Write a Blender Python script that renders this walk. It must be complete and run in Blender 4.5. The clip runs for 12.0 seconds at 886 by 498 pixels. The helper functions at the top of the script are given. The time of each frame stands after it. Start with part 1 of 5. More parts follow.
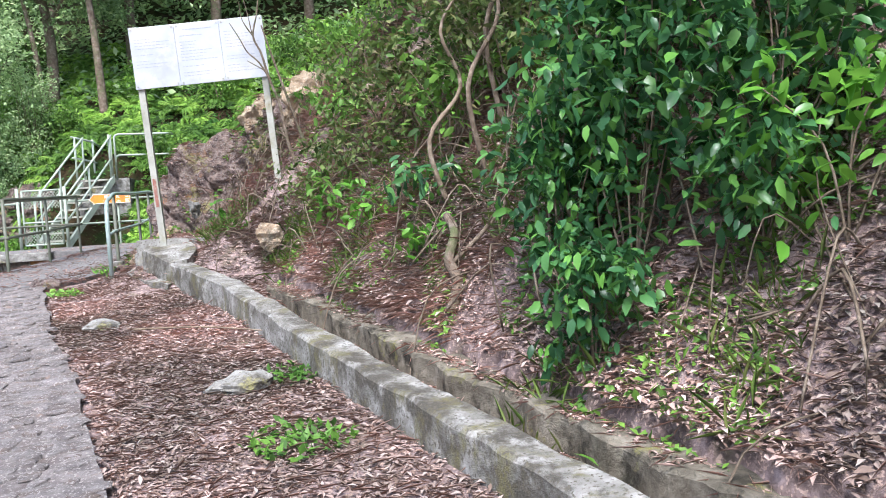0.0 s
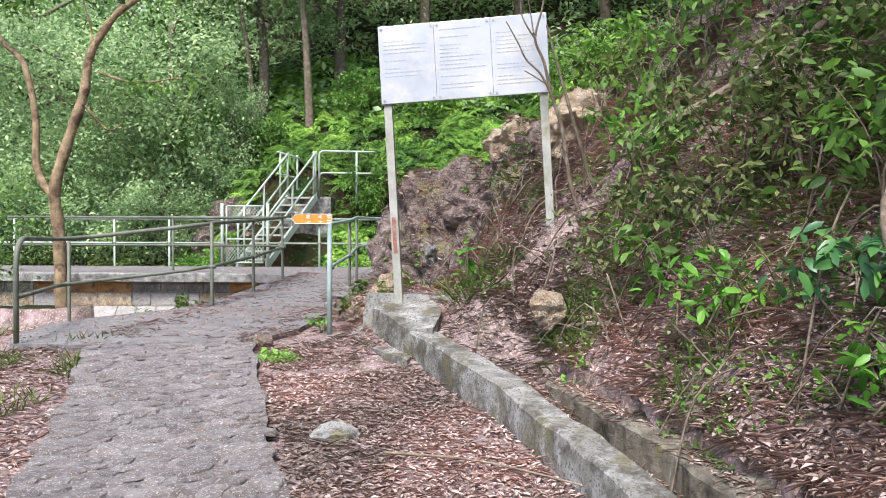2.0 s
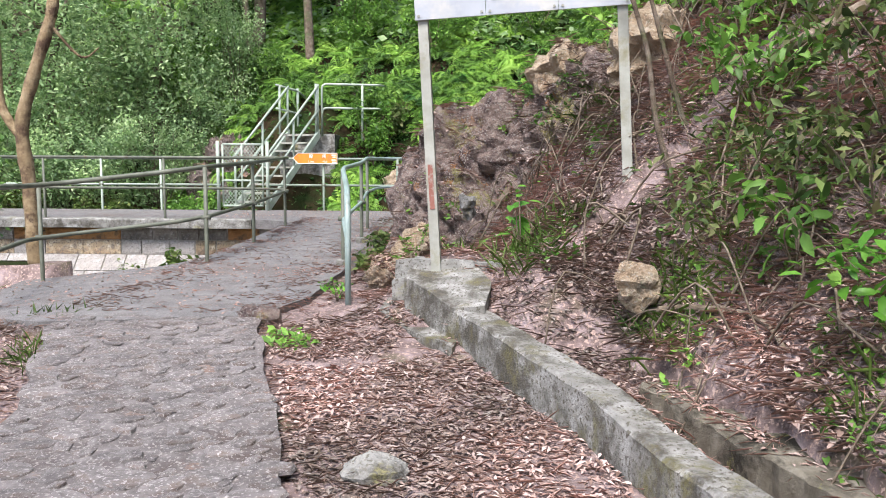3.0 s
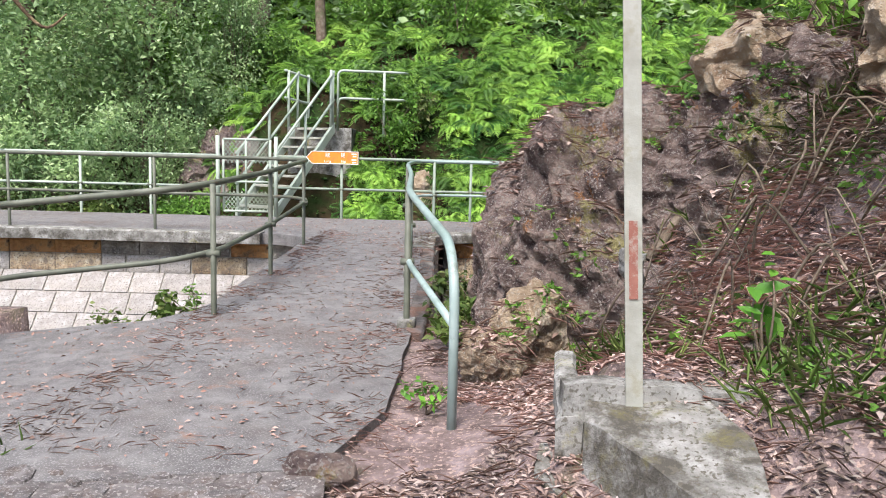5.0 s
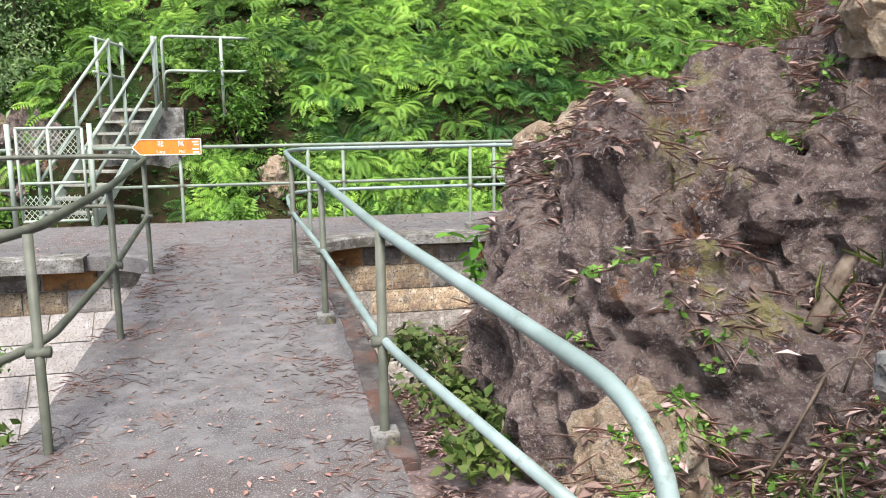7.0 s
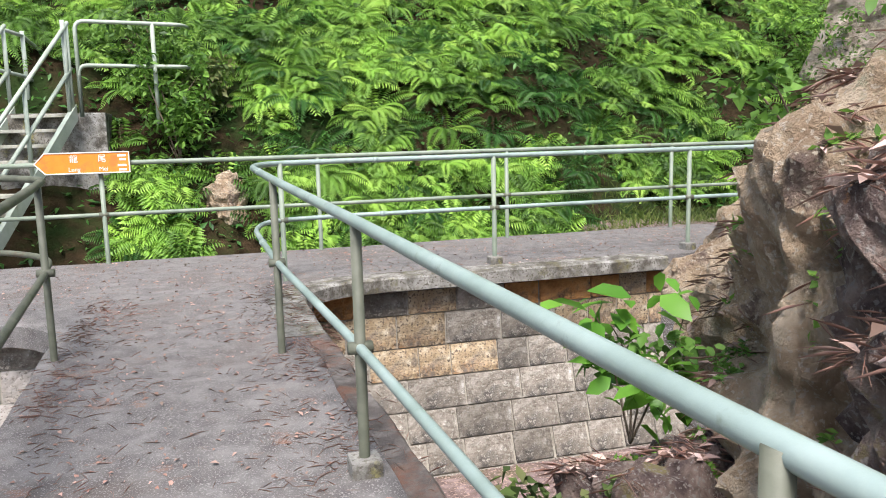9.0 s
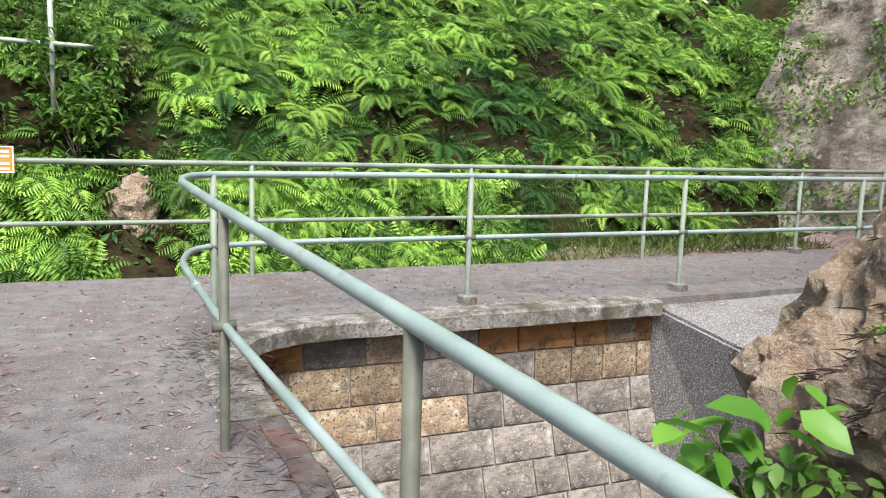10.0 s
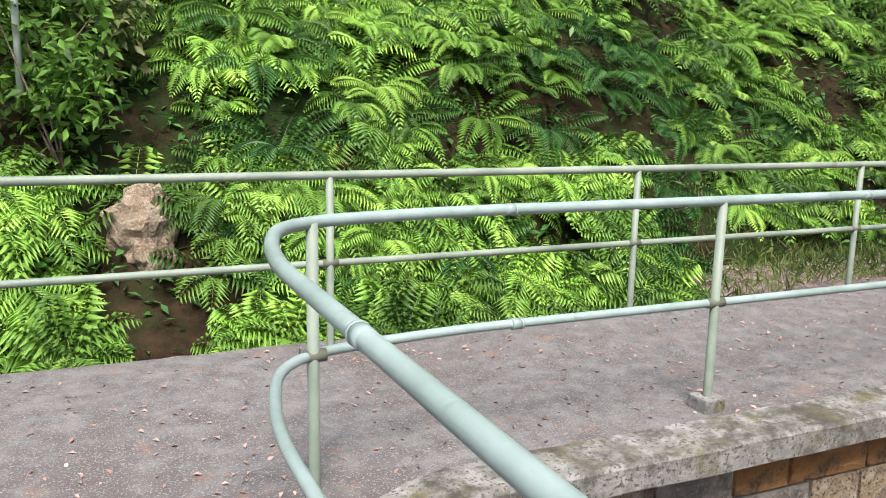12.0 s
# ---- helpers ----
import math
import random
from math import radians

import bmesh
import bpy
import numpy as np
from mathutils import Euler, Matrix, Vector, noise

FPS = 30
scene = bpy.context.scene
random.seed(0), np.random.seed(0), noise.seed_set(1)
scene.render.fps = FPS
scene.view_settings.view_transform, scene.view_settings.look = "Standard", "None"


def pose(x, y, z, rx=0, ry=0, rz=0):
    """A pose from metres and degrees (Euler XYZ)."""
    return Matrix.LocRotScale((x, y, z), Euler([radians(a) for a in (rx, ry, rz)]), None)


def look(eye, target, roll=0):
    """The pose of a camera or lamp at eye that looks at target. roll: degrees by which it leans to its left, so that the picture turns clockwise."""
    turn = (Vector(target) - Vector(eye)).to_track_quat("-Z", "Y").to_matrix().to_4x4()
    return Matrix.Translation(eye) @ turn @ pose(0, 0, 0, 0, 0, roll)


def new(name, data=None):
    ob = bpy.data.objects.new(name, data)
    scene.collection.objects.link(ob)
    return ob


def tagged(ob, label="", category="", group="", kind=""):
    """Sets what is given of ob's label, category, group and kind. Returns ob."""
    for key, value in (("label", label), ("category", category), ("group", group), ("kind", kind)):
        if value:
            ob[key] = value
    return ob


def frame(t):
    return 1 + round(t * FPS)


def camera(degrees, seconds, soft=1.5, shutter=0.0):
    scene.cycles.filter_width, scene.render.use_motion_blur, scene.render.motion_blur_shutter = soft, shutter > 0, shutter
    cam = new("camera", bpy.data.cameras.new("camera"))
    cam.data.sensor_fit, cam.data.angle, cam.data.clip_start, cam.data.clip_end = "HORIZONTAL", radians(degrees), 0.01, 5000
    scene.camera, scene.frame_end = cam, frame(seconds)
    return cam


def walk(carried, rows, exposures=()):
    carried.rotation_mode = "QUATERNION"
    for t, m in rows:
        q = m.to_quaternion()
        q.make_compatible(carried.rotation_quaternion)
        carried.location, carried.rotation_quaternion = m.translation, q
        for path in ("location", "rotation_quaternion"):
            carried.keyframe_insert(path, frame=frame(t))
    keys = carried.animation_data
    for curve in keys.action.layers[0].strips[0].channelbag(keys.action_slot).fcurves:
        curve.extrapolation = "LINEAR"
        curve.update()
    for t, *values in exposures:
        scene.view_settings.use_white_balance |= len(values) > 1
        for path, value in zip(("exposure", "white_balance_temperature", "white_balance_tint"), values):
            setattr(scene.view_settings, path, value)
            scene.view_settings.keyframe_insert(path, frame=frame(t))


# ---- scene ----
cam = camera(58.4, 12.0, soft=1.0)
EXPOSURE = 1.55
PATH = [
    (0, (0.425, 1.325, 0.551), (0.765, 3.292, 0.43), -3.5),
    (0.5, (0.15, 1.822, 0.621), (0.364, 3.809, 0.547), -1.7),
    (1, (-0.014, 2.354, 0.668), (0.179, 4.344, 0.605), -1.4),
    (1.5, (-0.2, 2.964, 0.756), (-0.155, 4.963, 0.721), -1.5),
    (2, (-0.446, 3.56, 0.878), (-0.521, 5.558, 0.826), 0.2),
    (2.5, (-0.552, 4.222, 0.926), (-0.573, 6.219, 0.811), 0.4),
    (3, (-0.831, 4.834, 0.969), (-0.9, 6.822, 0.757), 0.3),
    (3.3, (-0.955, 5.173, 0.991), (-1.023, 7.159, 0.766), 0.9),
    (3.5, (-1.072, 5.406, 1.007), (-1.117, 7.39, 0.764), 1.0),
    (3.7, (-1.169, 5.654, 1.053), (-1.226, 7.64, 0.819), 1.1),
    (5.3, (-1.954, 7.491, 1.278), (-1.983, 9.477, 1.038), 1.7),
    (5.5, (-2.101, 7.701, 1.335), (-2.064, 9.688, 1.103), 2.1),
    (6, (-2.307, 8.194, 1.355), (-2.173, 10.174, 1.107), 1.9),
    (6.5, (-2.442, 8.776, 1.409), (-2.267, 10.753, 1.158), -1.7),
    (6.7, (-2.498, 9.037, 1.397), (-2.197, 10.993, 1.109), -1.2),
    (8.3, (-2.691, 11.036, 1.391), (-2.155, 12.93, 1.033), -0.5),
    (8.5, (-2.688, 11.324, 1.361), (-2.143, 13.231, 1.11), -2.0),
    (8.6, (-2.736, 11.511, 1.38), (-2.18, 13.423, 1.19), -2.1),
    (9, (-2.801, 12.075, 1.33), (-2.241, 13.972, 1.033), -1.4),
    (9.1, (-2.843, 12.23, 1.354), (-2.231, 14.111, 1.055), 0.2),
    (9.5, (-2.85, 12.76, 1.358), (-2.098, 14.591, 1.071), 1.9),
    (10, (-2.894, 13.504, 1.41), (-2.107, 15.32, 1.121), 1.8),
    (10.5, (-2.898, 14.219, 1.425), (-1.957, 15.955, 1.107), 2.5),
    (11, (-2.887, 14.961, 1.469), (-1.968, 16.71, 1.157), 2.3),
    (11.5, (-2.938, 15.71, 1.489), (-2.066, 17.482, 1.171), 2.1),
    (12, (-2.901, 16.462, 1.516), (-2.1, 18.258, 1.151), 1.1),
]
walk(cam, [(t, look(eye, target, roll)) for t, eye, target, roll in PATH], [(0.0, EXPOSURE + 0.25, 5950, 10), (2.0, EXPOSURE + 0.05, 6150, 10), (6.0, EXPOSURE, 6350, 10), (12.0, EXPOSURE, 6500, 10)])

# ---- world, sun ----
world = bpy.data.worlds.new("sky")
scene.world = world
world.use_nodes = True
wn = world.node_tree.nodes
sky = wn.new("ShaderNodeTexSky")
sky.sky_type = 'NISHITA'
sky.sun_disc = False
sky.sun_elevation, sky.sun_rotation = radians(62), radians(200)
sky.air_density, sky.dust_density = 1.0, 3.0
wn["Background"].inputs["Strength"].default_value = 0.115
world.node_tree.links.new(sky.outputs[0], wn["Background"].inputs["Color"])
sun_data = bpy.data.lights.new("sun", 'SUN')
sun_data.energy, sun_data.angle, sun_data.color = 2.4, radians(20), (1.0, 0.97, 0.95)
sun_lamp = new("sun", sun_data)
sun_lamp.matrix_world = look((-4, -4, 22), (0, 10, 0))


# ---- materials ----
def nodes_of(name):
    m = bpy.data.materials.new(name)
    m.use_nodes = True
    return m, m.node_tree.nodes, m.node_tree.links


def noise_node(n, l, scale, detail=6.0, rough=0.6, coord="Object", stretch=None):
    tc = n.new("ShaderNodeTexCoord")
    t = n.new("ShaderNodeTexNoise")
    t.inputs["Scale"].default_value, t.inputs["Detail"].default_value, t.inputs["Roughness"].default_value = scale, detail, rough
    if stretch:
        mp = n.new("ShaderNodeMapping")
        mp.inputs["Scale"].default_value = stretch
        l.new(tc.outputs[coord], mp.inputs[0])
        l.new(mp.outputs[0], t.inputs["Vector"])
    else:
        l.new(tc.outputs[coord], t.inputs["Vector"])
    return t


def ramp(n, l, src, stops):
    r = n.new("ShaderNodeValToRGB")
    e = r.color_ramp.elements
    while len(e) < len(stops):
        e.new(0.5)
    for k, (p, c) in enumerate(stops):
        e[k].position, e[k].color = p, (*c, 1)
    l.new(src, r.inputs[0])
    return r


def mix(n, l, fac, a, b, mode='MIX'):
    m = n.new("ShaderNodeMix")
    m.data_type, m.blend_type = 'RGBA', mode
    for sock, val in ((m.inputs[0], fac), (m.inputs[6], a), (m.inputs[7], b)):
        if isinstance(val, (int, float)):
            sock.default_value = val
        elif isinstance(val, tuple):
            sock.default_value = (*val, 1)
        else:
            l.new(val, sock)
    return m.outputs[2]


def surface(name, colours, scale, stain=None, stain_scale=1.5, stain_at=(0.5, 0.62), rough=0.85, bump=0.4, bump_scale=None, dist=0.02, vary=0.0,
            metal=0.0, speck=None, speck_scale=90.0, spec=0.25, stain2=None, stain2_scale=4.0, stain2_at=(0.58, 0.66)):
    """A weathered surface: a base of several tones, stains with a shape of their own, specks and fine relief."""
    m, n, l = nodes_of(name)
    b = n["Principled BSDF"]
    t = noise_node(n, l, scale)
    k = len(colours)
    c = ramp(n, l, t.outputs[0], [(0.3 + 0.4 * i / max(1, k - 1), col) for i, col in enumerate(colours)]).outputs[0]
    if stain:
        s = noise_node(n, l, stain_scale, 8, 0.7)
        f = ramp(n, l, s.outputs[0], [(stain_at[0], (0, 0, 0)), (stain_at[1], (1, 1, 1))]).outputs[0]
        c = mix(n, l, f, c, stain)
    if stain2:
        s = noise_node(n, l, stain2_scale, 8, 0.75, stretch=(1.0, 1.3, 0.8))
        f = ramp(n, l, s.outputs[0], [(stain2_at[0], (0, 0, 0)), (stain2_at[1], (1, 1, 1))]).outputs[0]
        c = mix(n, l, f, c, stain2)
    if speck:
        s = noise_node(n, l, speck_scale, 2, 0.5)
        f = ramp(n, l, s.outputs[0], [(0.56, (0, 0, 0)), (0.64, (1, 1, 1))]).outputs[0]
        c = mix(n, l, f, c, speck)
    if vary:
        oi = n.new("ShaderNodeObjectInfo")
        hsv = n.new("ShaderNodeHueSaturation")
        mr = n.new("ShaderNodeMapRange")
        mr.inputs[3].default_value, mr.inputs[4].default_value = 1 - vary, 1 + vary
        l.new(oi.outputs["Random"], mr.inputs[0])
        l.new(mr.outputs[0], hsv.inputs["Value"])
        l.new(c, hsv.inputs["Color"])
        c = hsv.outputs[0]
    l.new(c, b.inputs["Base Color"])
    b.inputs["Roughness"].default_value, b.inputs["Metallic"].default_value = rough, metal
    b.inputs["Specular IOR Level"].default_value = spec
    if bump:
        bt = noise_node(n, l, bump_scale or scale * 6, 8, 0.7)
        bp = n.new("ShaderNodeBump")
        bp.inputs["Strength"].default_value, bp.inputs["Distance"].default_value = bump, dist
        l.new(bt.outputs[0], bp.inputs["Height"])
        l.new(bp.outputs[0], b.inputs["Normal"])
    return m


def leaf_material(name, colours, rough=0.5, trans=0.35, obj_vary=0.0):
    """Leaves: a tone for each leaf, light that shines through."""
    m, n, l = nodes_of(name)
    b = n["Principled BSDF"]
    g = n.new("ShaderNodeNewGeometry")
    k = len(colours)
    c = ramp(n, l, g.outputs["Random Per Island"], [(i / max(1, k - 1), col) for i, col in enumerate(colours)]).outputs[0]
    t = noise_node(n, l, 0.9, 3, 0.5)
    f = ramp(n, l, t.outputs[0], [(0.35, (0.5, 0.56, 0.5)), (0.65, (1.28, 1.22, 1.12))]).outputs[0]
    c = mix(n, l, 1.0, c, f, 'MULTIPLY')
    l.new(c, b.inputs["Base Color"])
    b.inputs["Roughness"].default_value = rough
    b.inputs["Specular IOR Level"].default_value = 0.3
    tr = n.new("ShaderNodeBsdfTranslucent")
    l.new(c, tr.inputs[0])
    ms = n.new("ShaderNodeMixShader")
    ms.inputs[0].default_value = trans
    l.new(b.outputs[0], ms.inputs[1])
    l.new(tr.outputs[0], ms.inputs[2])
    l.new(ms.outputs[0], n["Material Output"].inputs[0])
    return m


LITTER = surface("leaf_litter_soil", [(0.09, 0.062, 0.054), (0.2, 0.143, 0.132), (0.35, 0.268, 0.258)], 9, stain=(0.12, 0.11, 0.045), stain_scale=1.3,
                 stain_at=(0.56, 0.7), speck=(0.42, 0.3, 0.25), speck_scale=45, bump=1.0, bump_scale=38, dist=0.03)
# Near-black soil: the shade in the gaps between ferns is put into its colour.
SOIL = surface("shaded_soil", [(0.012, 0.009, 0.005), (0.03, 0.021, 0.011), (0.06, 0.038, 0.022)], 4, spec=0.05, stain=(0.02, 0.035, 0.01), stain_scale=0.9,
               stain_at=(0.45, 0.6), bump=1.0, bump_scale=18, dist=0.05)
PATHSTONE = surface("rough_stone_paving", [(0.085, 0.072, 0.068), (0.145, 0.126, 0.12), (0.215, 0.192, 0.184)], 9, stain=(0.09, 0.07, 0.062), stain_scale=2.2,
                    speck=(0.27, 0.245, 0.225), speck_scale=60, stain2=(0.2, 0.13, 0.1), bump=0.9, bump_scale=22, dist=0.03)
ASPHALT = surface("gritty_concrete_path", [(0.085, 0.077, 0.075), (0.13, 0.12, 0.116), (0.19, 0.178, 0.171)], 7, stain=(0.095, 0.076, 0.067), stain_scale=0.9,
                  stain_at=(0.5, 0.68), speck=(0.235, 0.222, 0.212), speck_scale=120, stain2=(0.2, 0.12, 0.09), stain2_scale=2.6, bump=0.8, bump_scale=120, dist=0.008)
CONCRETE = surface("weathered_concrete", [(0.165, 0.155, 0.14), (0.245, 0.235, 0.215), (0.345, 0.335, 0.312)], 9, stain=(0.06, 0.053, 0.043), stain_scale=4.2, speck=(0.12, 0.11, 0.09), speck_scale=55,
                   stain_at=(0.47, 0.6), stain2=(0.24, 0.22, 0.09), stain2_scale=1.9, bump=0.8, bump_scale=45, dist=0.012)
MOSSY = surface("mossy_concrete", [(0.08, 0.068, 0.05), (0.145, 0.126, 0.095), (0.24, 0.215, 0.172)], 9, stain=(0.03, 0.026, 0.018), stain_scale=4,
                stain2=(0.17, 0.16, 0.05), bump=0.9, bump_scale=40, dist=0.02)
DARKCOPE = surface("stained_edging", [(0.06, 0.052, 0.047), (0.11, 0.095, 0.087), (0.2, 0.18, 0.165)], 8, stain=(0.16, 0.085, 0.06), stain_scale=3, bump=1.0, bump_scale=40, dist=0.02)
KERBM = surface("streaked_kerb_concrete", [(0.135, 0.126, 0.11), (0.225, 0.214, 0.194), (0.36, 0.347, 0.325)], 9, stain=(0.07, 0.062, 0.05), stain_scale=4, stain_at=(0.46, 0.58), speck=(0.1, 0.09, 0.07),
                speck_scale=55, stain2=(0.13, 0.115, 0.055), stain2_scale=3.5, stain2_at=(0.52, 0.64), bump=1.0, bump_scale=45, dist=0.015)
PEBBLE = surface("pebbledash_concrete", [(0.1, 0.097, 0.092), (0.18, 0.172, 0.162), (0.33, 0.32, 0.305)], 55, stain=(0.11, 0.085, 0.07), stain_scale=1.6,
                 speck=(0.45, 0.44, 0.43), speck_scale=75, bump=1.0, bump_scale=70, dist=0.015)
GRANITE_WARM = surface("ochre_granite", [(0.22, 0.15, 0.085), (0.37, 0.285, 0.185), (0.49, 0.425, 0.325)], 11, speck=(0.13, 0.1, 0.075), speck_scale=48, stain=(0.36, 0.17, 0.06), stain_scale=2.2, stain_at=(0.52, 0.68),
                       stain2=(0.15, 0.13, 0.11), stain2_at=(0.5, 0.62), bump=1.0, bump_scale=28, dist=0.03, vary=0.25)
GRANITE_GREY = surface("lichened_granite", [(0.12, 0.102, 0.085), (0.225, 0.198, 0.168), (0.34, 0.312, 0.275)], 13, speck=(0.29, 0.27, 0.235), speck_scale=42, stain=(0.07, 0.065, 0.06), stain_scale=2.6,
                       stain2=(0.5, 0.48, 0.45), stain2_scale=6, bump=1.0, bump_scale=28, dist=0.03, vary=0.28)
GRANITE_PALE = surface("pale_granite", [(0.2, 0.175, 0.155), (0.292, 0.268, 0.248), (0.37, 0.345, 0.325)], 10, speck=(0.17, 0.15, 0.13), speck_scale=50, stain=(0.3, 0.27, 0.24), stain_scale=1.8,
                       stain2=(0.2, 0.18, 0.16), bump=0.8, bump_scale=28, dist=0.02, vary=0.12)
RUST_STONE = surface("rust_stained_granite", [(0.16, 0.07, 0.03), (0.38, 0.19, 0.07), (0.48, 0.30, 0.14)], 6, stain=(0.06, 0.04, 0.03), stain_scale=3, bump=1.0,
                     bump_scale=28, dist=0.03, vary=0.2)
MORTAR = surface("dark_mortar", [(0.2, 0.18, 0.15), (0.38, 0.35, 0.3)], 12, bump=0.6)
ROCK = surface("weathered_rock", [(0.06, 0.043, 0.04), (0.15, 0.108, 0.099), (0.27, 0.2, 0.172), (0.42, 0.335, 0.285)], 8, stain=(0.3, 0.26, 0.12), stain_scale=2.2, stain_at=(0.57, 0.63),
               stain2=(0.34, 0.17, 0.08), stain2_scale=2.4, stain2_at=(0.6, 0.66), speck=(0.34, 0.3, 0.27), speck_scale=60, bump=1.0, bump_scale=16, dist=0.16, spec=0.1)
TANROCK = surface("tan_rock", [(0.27, 0.18, 0.115), (0.45, 0.335, 0.225), (0.6, 0.5, 0.38)], 6, stain=(0.18, 0.125, 0.1), stain_scale=2.4, stain_at=(0.55, 0.64),
                  stain2=(0.3, 0.3, 0.2), speck=(0.5, 0.42, 0.33), speck_scale=50, bump=1.0, bump_scale=11, dist=0.16)
BANKM = surface("stained_bank", [(0.16, 0.13, 0.1), (0.31, 0.26, 0.21), (0.45, 0.4, 0.345)], 4, stain=(0.09, 0.07, 0.055), stain_scale=0.9, stain2=(0.42, 0.39, 0.36), stain2_scale=2.5, bump=1.0, bump_scale=12, dist=0.1)
PAINT = surface("green_grey_paint", [(0.165, 0.212, 0.19), (0.222, 0.28, 0.258), (0.29, 0.348, 0.328)], 3, stain=(0.12, 0.14, 0.11), stain_scale=5, stain_at=(0.6, 0.72),
                stain2=(0.4, 0.42, 0.38), stain2_scale=9, stain2_at=(0.68, 0.74), rough=0.45, bump=0.25, bump_scale=60, dist=0.003, spec=0.5)
PAINT_DARK = surface("dull_olive_paint", [(0.058, 0.062, 0.046), (0.1, 0.105, 0.078), (0.15, 0.152, 0.118)], 4, stain=(0.09, 0.06, 0.04), stain_scale=6, stain_at=(0.6, 0.7),
                     rough=0.55, bump=0.3, bump_scale=60, dist=0.003)
PAINT_MID = surface("weathered_green_paint", [(0.13, 0.16, 0.125), (0.19, 0.225, 0.175), (0.26, 0.29, 0.235)], 3, stain=(0.12, 0.11, 0.07), stain_scale=6, stain_at=(0.6, 0.72), rough=0.5, bump=0.2, bump_scale=60, dist=0.003)
PAINT_PALE = surface("pale_green_paint", [(0.25, 0.29, 0.23), (0.33, 0.375, 0.31), (0.41, 0.45, 0.385)], 3, stain=(0.2, 0.19, 0.13), stain_scale=5, stain_at=(0.62, 0.72), rough=0.5, bump=0.2)
GALV = surface("galvanised_steel", [(0.22, 0.215, 0.18), (0.29, 0.285, 0.245), (0.36, 0.355, 0.315)], 6, stain=(0.2, 0.18, 0.11), stain_scale=4, stain_at=(0.55, 0.7), rough=0.55, bump=0.2)
PANEL = surface("weathered_aluminium", [(0.31, 0.318, 0.34), (0.375, 0.382, 0.405), (0.43, 0.436, 0.452)], 2.2, stain=(0.5, 0.47, 0.41), stain_scale=3.0, stain_at=(0.5, 0.7),
                rough=0.35, metal=0.25, bump=0.12, bump_scale=6, dist=0.01)
RED = surface("faded_red_paint", [(0.2, 0.075, 0.055), (0.27, 0.12, 0.09)], 12, stain=(0.3, 0.27, 0.23), stain_scale=14, rough=0.6, bump=0.2)
INK = surface("faded_grey_print", [(0.24, 0.25, 0.27), (0.32, 0.33, 0.35)], 20, bump=0, rough=0.5)
ORANGE = surface("orange_paint", [(0.62, 0.19, 0.025), (0.72, 0.25, 0.035)], 5, stain=(0.5, 0.17, 0.04), stain_scale=6, rough=0.45, bump=0.15)
WHITE = surface("white_lettering", [(0.75, 0.72, 0.66), (0.82, 0.8, 0.75)], 9, bump=0, rough=0.5)
BARK = surface("grey_brown_bark", [(0.07, 0.05, 0.035), (0.15, 0.11, 0.08), (0.24, 0.2, 0.16)], 9, stain=(0.1, 0.11, 0.05), stain_scale=3, bump=1.0, bump_scale=30, dist=0.03)
TANBARK = surface("tan_flaking_bark", [(0.12, 0.08, 0.045), (0.25, 0.18, 0.1), (0.36, 0.28, 0.17)], 8, stain=(0.09, 0.055, 0.035), stain_scale=5, bump=1.0, bump_scale=30, dist=0.03)
TWIG = surface("dry_twig", [(0.08, 0.058, 0.04), (0.16, 0.12, 0.085), (0.29, 0.235, 0.18)], 12, bump=0.6, vary=0.2)
FERN = leaf_material("fern_green", [(0.055, 0.12, 0.022), (0.155, 0.31, 0.048), (0.24, 0.45, 0.068), (0.37, 0.58, 0.11)], 0.5, 0.36)
FERN_DARK = leaf_material("deep_fern_green", [(0.04, 0.12, 0.032), (0.08, 0.208, 0.048), (0.128, 0.288, 0.072)], 0.4, 0.35)
CANOPY = leaf_material("canopy_green", [(0.035, 0.079, 0.021), (0.088, 0.175, 0.038), (0.149, 0.28, 0.061), (0.263, 0.42, 0.105)], 0.5, 0.4)
BUSHLEAF = leaf_material("bush_green", [(0.081, 0.162, 0.041), (0.149, 0.297, 0.054), (0.23, 0.419, 0.081)], 0.5, 0.45)
BROADLEAF = leaf_material("glossy_broad_leaf", [(0.026, 0.078, 0.033), (0.052, 0.15, 0.058), (0.091, 0.221, 0.065), (0.156, 0.351, 0.065)], 0.32, 0.3)
BRIGHT = leaf_material("bright_young_leaf", [(0.09, 0.24, 0.03), (0.14, 0.34, 0.045), (0.2, 0.42, 0.06)], 0.4, 0.45)
SCRUB = leaf_material("olive_scrub", [(0.045, 0.068, 0.022), (0.09, 0.135, 0.038), (0.15, 0.21, 0.06), (0.225, 0.195, 0.105)], 0.6, 0.35)
DRYLEAF = leaf_material("fallen_leaf", [(0.12, 0.076, 0.062), (0.25, 0.168, 0.15), (0.37, 0.268, 0.255), (0.48, 0.375, 0.365)], 0.75, 0.1)
NEEDLE = leaf_material("fallen_needle", [(0.22, 0.118, 0.098), (0.34, 0.2, 0.172), (0.45, 0.31, 0.28)], 0.8, 0.05)
WOODS = leaf_material("woodland_green", [(0.16, 0.25, 0.12), (0.28, 0.42, 0.19), (0.4, 0.54, 0.27), (0.56, 0.68, 0.42)], 0.5, 0.5)
FRESH = leaf_material("fresh_shrub_green", [(0.12, 0.24, 0.06), (0.22, 0.4, 0.1), (0.33, 0.54, 0.16), (0.45, 0.62, 0.25)], 0.5, 0.45)
GRASSM = leaf_material("grass_blade", [(0.06, 0.10, 0.02), (0.11, 0.17, 0.035), (0.19, 0.22, 0.07)], 0.6, 0.3)


